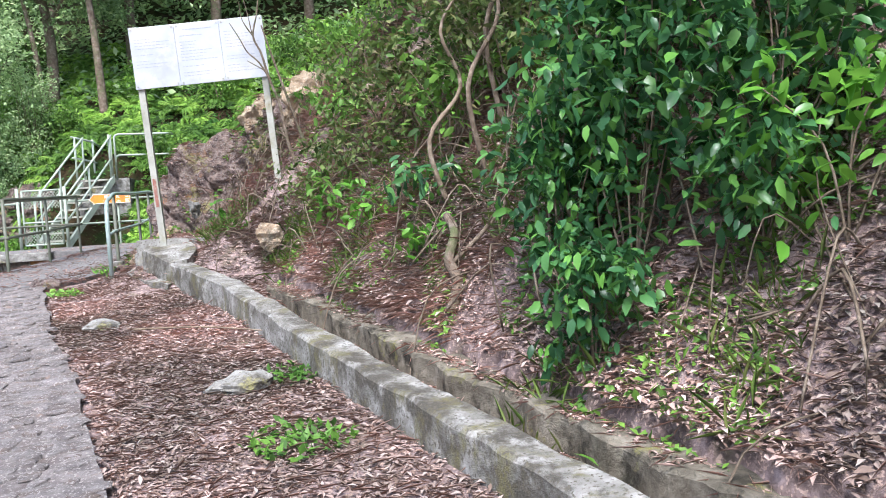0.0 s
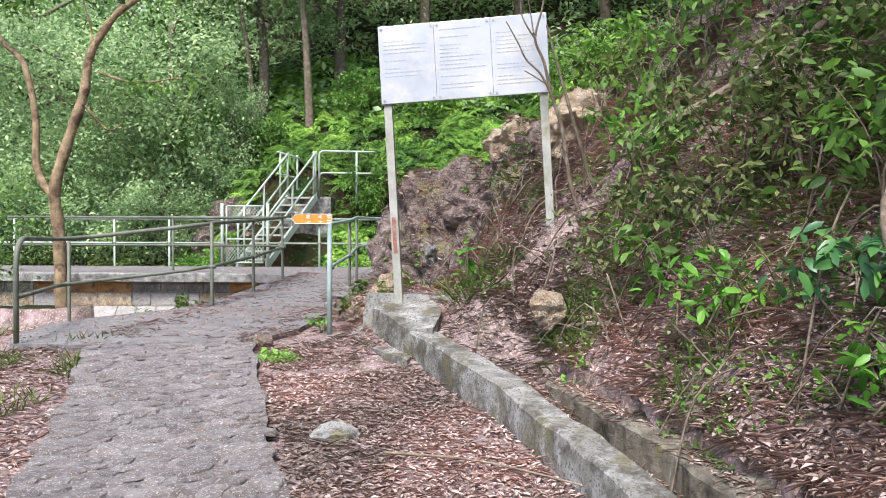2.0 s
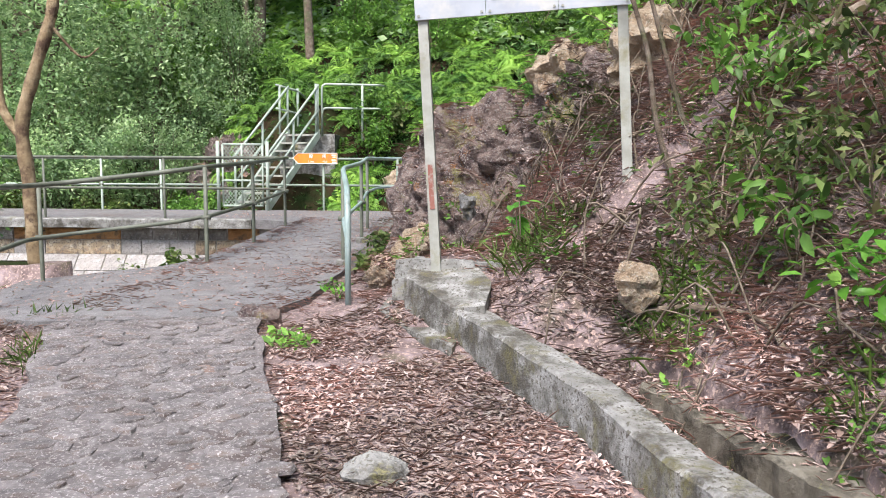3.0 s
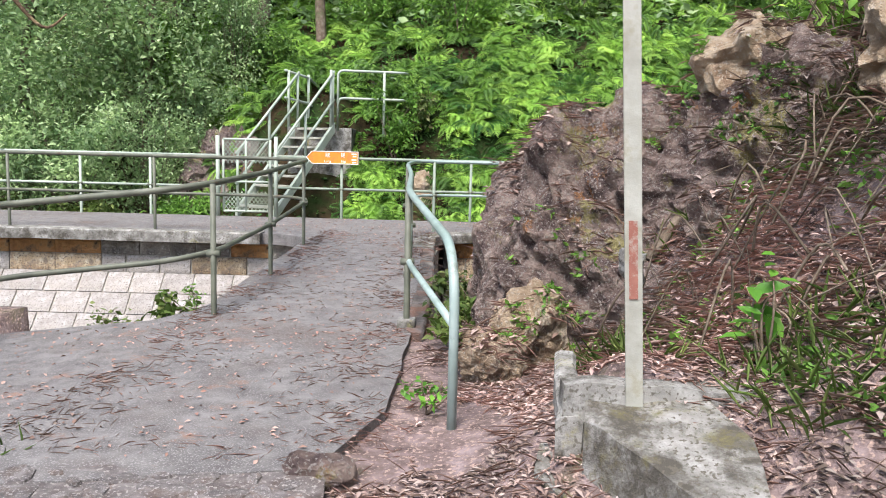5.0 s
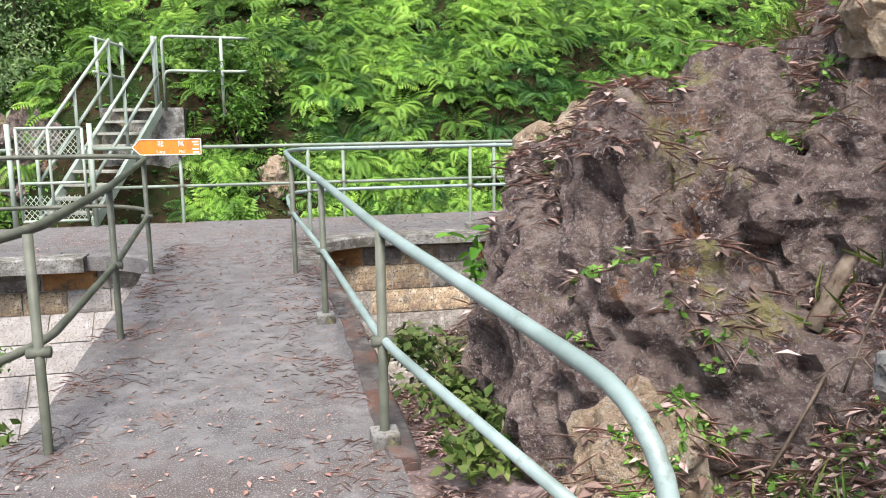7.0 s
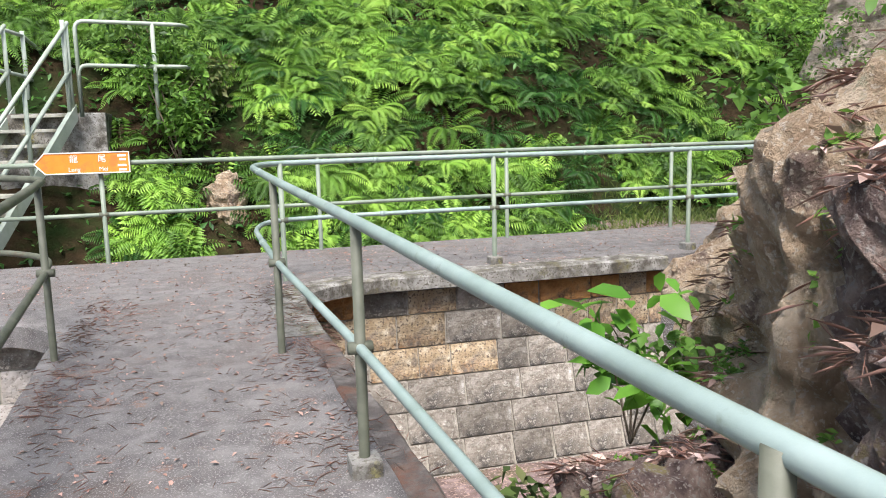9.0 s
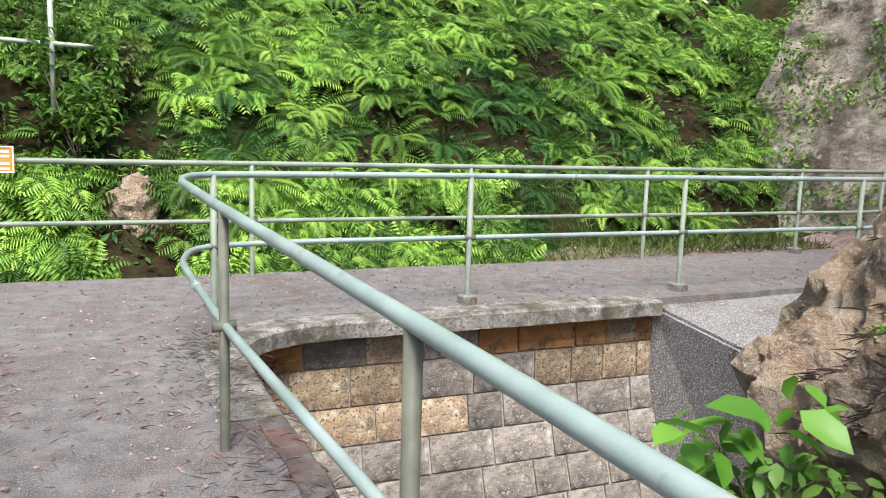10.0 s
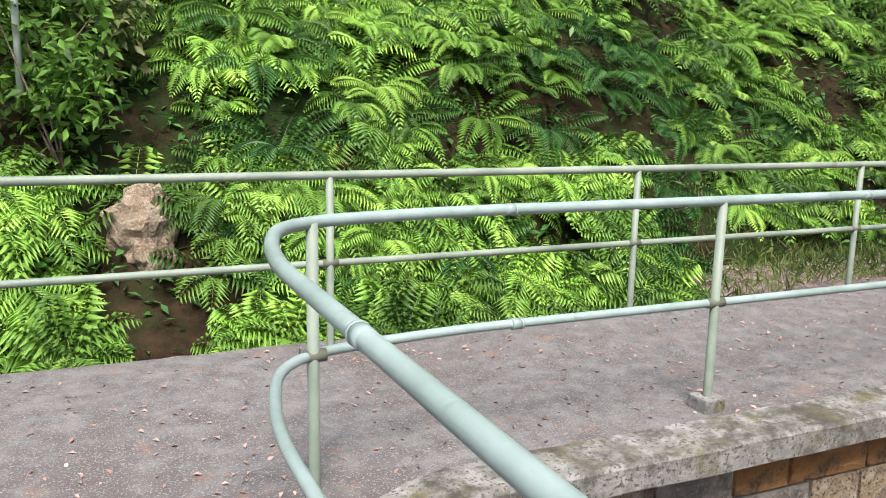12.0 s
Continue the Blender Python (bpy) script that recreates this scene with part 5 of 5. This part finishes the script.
def dirt_or_bank(x, y):
    if path_left(y) - 0.02 < x < path_right(y) + 0.03 and y < 10.3:
        return None
    dd = x - foot_x(y)
    if y < 9.45 and -0.02 < dd < 0.26:
        return None
    if y < 9.3 and dd < 0.62:
        return base_z(y) - 0.13 + 0.22 * smoothstep(8.3, 9.3, y) if dd > 0.22 else land(x, y)
    if y < 9.3 and dd < 0.9:
        return max(land(x, y), base_z(y) + 0.04)
    if y < 10.4 and dd < 0.3 and x < path_right(y):
        return land(x, y) if x < -3 else None
    if y > 10.2 and x < -1.95:
        return None
    if y > 9.2 and dd < 0.2 and noise.noise(Vector((x * 2, y * 2, 0))) < -0.1:
        return None
    if dd > 2.6 and noise.noise(Vector((x, y, 0))) < 0.0:
        return None
    return land(x, y)


rf = np.random.default_rng(41)
thing("leaf_litter", quick_mesh("leaf_litter", *litter(105000, -2.6, 4.2, 1.0, 15.0, dirt_or_bank, 0.05, 0.34, 0.012, rf), DRYLEAF), "pinkish-brown fallen leaves on the dirt and bank", "leaf litter", kind="stuff")
thing("needle_litter", quick_mesh("needle_litter", *litter(50000, -2.6, 4.0, 1.0, 14.5, dirt_or_bank, 0.13, 0.014, 0.014, rf), NEEDLE), "reddish-brown pine needles on the ground", "pine needles", kind="stuff")


thing("needle_litter", quick_mesh("needle_litter", *leaves(rock_spots[::2] + rock_spots[::3], 0.14, 0.016, 0.1, 0.5, 0.3, rf), NEEDLE), "reddish-brown pine needles caught on the rocks", "pine needles", kind="stuff")
thing("leaf_litter", quick_mesh("leaf_litter", *leaves(rock_spots[1::3], 0.08, 0.38, 0.0, 0.5, 0.5, rf), DRYLEAF), "fallen leaves caught on the rocks", "leaf litter", kind="stuff")
tuft = [q for q in rock_spots if noise.noise(Vector((q[0] * 1.9, q[1] * 1.9, 30))) > 0.18]
thing("weeds", quick_mesh("weeds", *leaves(tuft * 2, 0.045, 0.5, -0.2, 1.0, rng=rf), BUSHLEAF), "small green weeds growing on the rocks", "weeds", kind="stuff")


def deck_edges(x, y):
    near = min(abs(x + 2.25), abs(x + 3.72)) if y > 10.5 else 0.3
    if rf.random() < math.exp(-near * 5.0) and noise.noise(Vector((x * 2, y * 2, 4))) > -0.25:
        return base_z(y) + 0.01
    return None


thing("needle_litter", quick_mesh("needle_litter", *litter(4200, -3.8, -2.0, 10.3, 19.0, deck_edges, 0.09, 0.014, 0.002, rf), NEEDLE), "reddish pine needles gathered along the causeway edges", "pine needles", kind="stuff")
thing("leaf_litter", quick_mesh("leaf_litter", *litter(2600, -5.4, 6.0, 10.3, 21.1, lambda x, y: ground_z(x, y) + 0.008 if (x < -2.2 or y > 19.3) and (x > -3.7 or y > 18.6 or (10.5 < y < 12.9)) else None, 0.035, 0.5, 0.004, rf), NEEDLE),
      "scattered small fallen leaves on the concrete", "leaf litter", kind="stuff")
bank_pts = np.repeat(np.array(bank_spots), 5, axis=0) + rf.normal(0, 0.07, (len(bank_spots) * 5, 3))
thing("creepers", quick_mesh("creepers", *leaves(bank_pts, 0.09, 0.6, 0.4, 0.8, rng=rf), BUSHLEAF), "green creepers on the rock bank", "creepers", kind="stuff")


def steep_bank(x, y):
    dd = x - foot_x(y)
    if dd < 0.7 or dd > 3.2 or noise.noise(Vector((x * 1.8, y * 1.8, 14))) < -0.2:
        return None
    return land(x, y) + rf.uniform(0, 0.03)


thing("leaf_litter", quick_mesh("leaf_litter", *litter(32000, -1.8, 4.5, 3.5, 12.6, steep_bank, 0.062, 0.36, 0.015, rf), DRYLEAF), "dry leaves caught on the steep bank", "leaf litter", kind="stuff")
thing("needle_litter", quick_mesh("needle_litter", *litter(22000, -1.8, 3.5, 6.0, 12.6, steep_bank, 0.16, 0.014, 0.015, rf), NEEDLE), "pine needles hanging on the steep bank", "pine needles", kind="stuff")


def west_dirt(x, y):
    if x > path_left(y) + 0.04 * noise.noise(Vector((x * 5, y * 5, 0))) or (y > 10.45 and x > -5.6) or y > 12.9:
        return None
    return land(x, y)


thing("leaf_litter", quick_mesh("leaf_litter", *litter(22000, -6.5, 1.5, 2.0, 13.0, west_dirt, 0.055, 0.36, 0.012, rf), DRYLEAF), "brown fallen leaves on the dirt beside the path", "leaf litter", kind="stuff")
thing("needle_litter", quick_mesh("needle_litter", *litter(9000, -6.0, 1.5, 3.0, 12.5, west_dirt, 0.14, 0.015, 0.012, rf), NEEDLE), "reddish pine needles beside the path", "pine needles", kind="stuff")
wg = [q for q in zip(rf.uniform(-6.5, -3.2, 9000), rf.uniform(7.5, 12.8, 9000)) if west_dirt(*q) is not None and noise.noise(Vector((q[0] * 1.4, q[1] * 1.4, 6))) > 0.02]
thing("grass", quick_mesh("grass", *leaves([(x, y, land(x, y)) for x, y in wg], 0.13, 0.07, -0.7, 0.8, rng=rf), GRASSM), "thin dry grass beside the path", "grass", kind="stuff")
# weeds in the dirt strip and on the bank
wp = []
while len(wp) < 15000:
    x, y = rf.uniform(-2.2, 3.5), rf.uniform(1.5, 13.5)
    z = dirt_or_bank(x, y)
    if z is not None and noise.noise(Vector((x * 1.7, y * 1.7, 12))) > (0.02 if x > foot_x(y) + 0.7 else 0.52):
        wp.append((x, y, z + 0.02))
thing("weeds", quick_mesh("weeds", *leaves(wp, 0.06, 0.5, -0.3, 1.0, rng=rf), BUSHLEAF), "small green weeds and seedlings on the ground", "weeds", kind="stuff")
gp = []
while len(gp) < 7000:
    x, y = rf.uniform(-1.8, 4.5), rf.uniform(4, 15)
    z = dirt_or_bank(x, y)
    if z is not None and x - foot_x(y) > 0.55 and noise.noise(Vector((x * 1.3, y * 1.3, 21))) > 0.15:
        gp.append((x, y, z))
thing("grass", quick_mesh("grass", *leaves(gp, 0.2, 0.06, -0.75, 0.8, rng=rf), GRASSM), "straggling dry grass on the bank", "grass", kind="stuff")
gp = [(x, y, land(x, y)) for x, y in zip(rf.uniform(1.0, 6.5, 4500), rf.uniform(21.4, 23.2, 4500))]
thing("grass", quick_mesh("grass", *leaves(gp, 0.16, 0.08, -0.8, 0.8, rng=rf), GRASSM), "short grass beside the dam railing", "grass", kind="stuff")
cp = [(x, y, land(x, y) + 0.05) for x, y in zip(rf.uniform(-8, 7, 9000), 22.0 + 8 * rf.random(9000)) if not (x > 1.8 and y < 23)]
cp += [(x, y, land(x, y) + rf.uniform(0, 0.25)) for x, y in zip(rf.uniform(-9, 9, 9000), rf.uniform(22.6, 31, 9000)) if not -6.3 < x < -3.9]
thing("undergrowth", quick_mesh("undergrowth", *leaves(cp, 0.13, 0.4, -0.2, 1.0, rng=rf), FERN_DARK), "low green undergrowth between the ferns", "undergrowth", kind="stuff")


cp = [(x, y, land(x, y) + rf.uniform(0, 0.5)) for x, y in zip(rf.uniform(-30, 16, 26000), rf.uniform(27, 46, 26000))]
thing("undergrowth", quick_mesh("undergrowth", *leaves(cp, 0.3, 0.5, -0.1, 1.0, rng=rf), WOODS), "green undergrowth beneath the far trees", "undergrowth", kind="stuff")


# ---- masonry of the dam ----
def block_mesh(w, h, seed, mat):
    """A rough-faced stone that stands 4 cm proud: a bevelled edge and an uneven face."""
    rnd = random.Random(seed)
    k, m = 8, 6
    v, f = [], []
    for j in range(m + 1):
        for i in range(k + 1):
            e = 0.0 if i in (0, k) or j in (0, m) else 1.0
            lump = 0.007 + 0.008 * noise.noise(Vector((i * 0.5 + seed * 90, j * 0.6, 0)))
            v.append((-w / 2 + w * i / k, -0.012 - e * (lump + rnd.uniform(-0.004, 0.005)), -h / 2 + h * j / m))
    for j in range(m):
        for i in range(k):
            a = j * (k + 1) + i
            f.append((a, a + 1, a + k + 2, a + k + 1))
    o = len(v)
    v += [(-w / 2, 0.08, -h / 2), (w / 2, 0.08, -h / 2), (w / 2, 0.08, h / 2), (-w / 2, 0.08, h / 2)]
    top = [m * (k + 1) + i for i in range(k + 1)]
    f += [tuple([o, o + 1] + [i for i in range(k, -1, -1)]), tuple([o + 3] + top + [o + 2]),
          tuple([o] + [j * (k + 1) for j in range(m + 1)] + [o + 3]), tuple([o + 1, o + 2] + [j * (k + 1) + k for j in range(m, -1, -1)])]
    return mesh_of("stone_block", v, f, mat)


def masonry(name, label, x0, x1, y_face, courses, mats, seed, wide):
    rnd = random.Random(seed)
    wall = empty(name, (0, 0, 0), label, "wall", kind="structure")
    cache = {}
    z, y = -0.16, y_face
    for c, (h, slope) in enumerate(courses):
        x = x0 + rnd.uniform(-wide, 0) * 0.5
        dz = h * math.cos(slope)
        dy = h * math.sin(slope)
        while x < x1:
            w = wide * rnd.choice((0.75, 0.9, 1.0, 1.15, 1.35))
            a, b = max(x, x0), min(x + w, x1)
            x += w
            if b - a < 0.12:
                continue
            w2 = round((b - a) / 0.04) * 0.04
            mat = rnd.choice(mats[min(c, len(mats) - 1)])
            key = (w2, h, rnd.randrange(3), mat.name)
            if key not in cache:
                cache[key] = block_mesh(w2 - 0.014, h - 0.014, rnd.random(), mat)
            p = part("stone_block", cache[key], wall)
            p.location = ((a + b) / 2, y - dy / 2, z - dz / 2)
            p.rotation_euler = (-slope, 0, 0)
        z -= dz
        y -= dy
    part("backing", mesh_of("backing", *prism_yz(x0, x1, y_face, courses), MORTAR), wall, "dark recessed mortar")
    return wall


def prism_yz(x0, x1, y_face, courses):
    pts = [(y_face + 0.02, -0.165)]
    y, z = y_face, -0.16
    for h, s in courses:
        y -= h * math.sin(s)
        z -= h * math.cos(s)
        pts.append((y + 0.01, z))
    pts += [(y_face + 0.3, z), (y_face + 0.3, -0.165)]
    k = len(pts)
    v = [(x0, a, b) for a, b in pts] + [(x1, a, b) for a, b in pts]
    return v, [tuple(range(k)), tuple(reversed(range(k, 2 * k)))] + [((i + 1) % k, i, i + k, (i + 1) % k + k) for i in range(k)]


masonry("wall_masonry_east", "rough ochre and grey granite block wall of the dam", -1.95, 1.75, 19.2, [(0.23, 0.0), (0.32, 0.04), (0.3, 0.22), (0.3, 0.33), (0.3, 0.38), (0.3, 0.4), (0.3, 0.4)],
        [[GRANITE_WARM, RUST_STONE, GRANITE_WARM, RUST_STONE, GRANITE_GREY], [GRANITE_WARM, GRANITE_WARM, GRANITE_WARM, GRANITE_GREY], [GRANITE_GREY, GRANITE_GREY, GRANITE_GREY, GRANITE_WARM], [GRANITE_GREY]], 3, 0.42)
masonry("wall_masonry_west", "pale granite block face of the dam below a rusty top course", -13.0, -3.7, 18.55, [(0.22, 0.0), (0.26, 0.05)] + [(0.36, 0.75)] * 7,
        [[GRANITE_GREY, GRANITE_GREY, RUST_STONE, GRANITE_WARM, GRANITE_GREY], [GRANITE_WARM, GRANITE_PALE], [GRANITE_PALE]], 4, 0.5)

# ---- stones set in the path ----
def flat_stone(seed):
    """A flat rough stone with an irregular outline and a worn, uneven top."""
    rnd = random.Random(seed)
    k = 9
    ring = [(math.cos(2 * math.pi * i / k) * rnd.uniform(0.85, 1.25), math.sin(2 * math.pi * i / k) * rnd.uniform(0.5, 0.85)) for i in range(k)]
    tip = (rnd.uniform(-0.04, 0.04), rnd.uniform(-0.04, 0.04))
    v = [(x * 0.095, y * 0.095, -0.03) for x, y in ring] + [(x * 0.086, y * 0.086, 0.008 + tip[0] * x * 0.25 + tip[1] * y * 0.25) for x, y in ring]
    v += [(x * 0.055, y * 0.055, 0.017 + rnd.uniform(-0.005, 0.005) + tip[0] * x * 0.2 + tip[1] * y * 0.2) for x, y in ring] + [(0, 0, 0.017)]
    f = []
    for i in range(k):
        j = (i + 1) % k
        f += [(i, j, k + j, k + i), (k + i, k + j, 2 * k + j, 2 * k + i), (2 * k + i, 2 * k + j, 3 * k)]
    return v, f


PATHSTONE_SET = surface("set_stone", [(0.1, 0.086, 0.081), (0.165, 0.146, 0.139), (0.25, 0.227, 0.218)], 16, stain=(0.13, 0.1, 0.085), stain_scale=9, speck=(0.33, 0.3, 0.285), speck_scale=80,
                        bump=1.0, bump_scale=45, dist=0.02, vary=0.25)
stone_set = empty("paving_stones", (0, 0, 0), "flat grey stones set into the path", "paving", kind="structure")
stone_shapes = [flat_stone(k) for k in range(14)]
stone_me = [mesh_of("paving_stone", *q, PATHSTONE_SET) for q in stone_shapes]
rp = random.Random(12)
placed, rest, pieces = [], [], 0
for y0, y1, tries in ((5.4, 10.15, 26000), (1.0, 5.4, 14000)):
    for _ in range(tries):
        y = rp.uniform(y0, y1)
        x = rp.uniform(path_left(y) + 0.06, path_right(y) - 0.06)
        if any((x - a) ** 2 * 0.6 + (y - b) ** 2 * 1.5 < 0.0095 for a, b in placed):
            continue
        placed.append((x, y))
        turn, k, lift = rp.gauss(0, 0.9), rp.choice((0.45, 0.6, 0.8, 1.0, 1.3)) * rp.uniform(0.85, 1.15), rp.uniform(0.1, 0.7)
        at = Vector((x, y, base_z(y) + 0.002))
        if pieces < 300 and y0 > 5 and rp.random() < 0.75:
            q = part("paving_stone", stone_me[len(placed) % 14], stone_set)
            q.location, q.rotation_euler, q.scale = at, (0, 0, turn), (k, k, lift)
            pieces += 1
        else:
            m = Matrix.Translation(at) @ Matrix.Rotation(turn, 4, 'Z') @ Matrix.Diagonal((k, k, lift, 1))
            sv, sf = stone_shapes[len(placed) % 14]
            rest.append(([m @ Vector(p) for p in sv], sf))
tagged(part("small_stones", mesh_of("small_stones", *merge(*rest), PATHSTONE_SET), stone_set, "flat grey stones in the lower path"), kind="stuff")
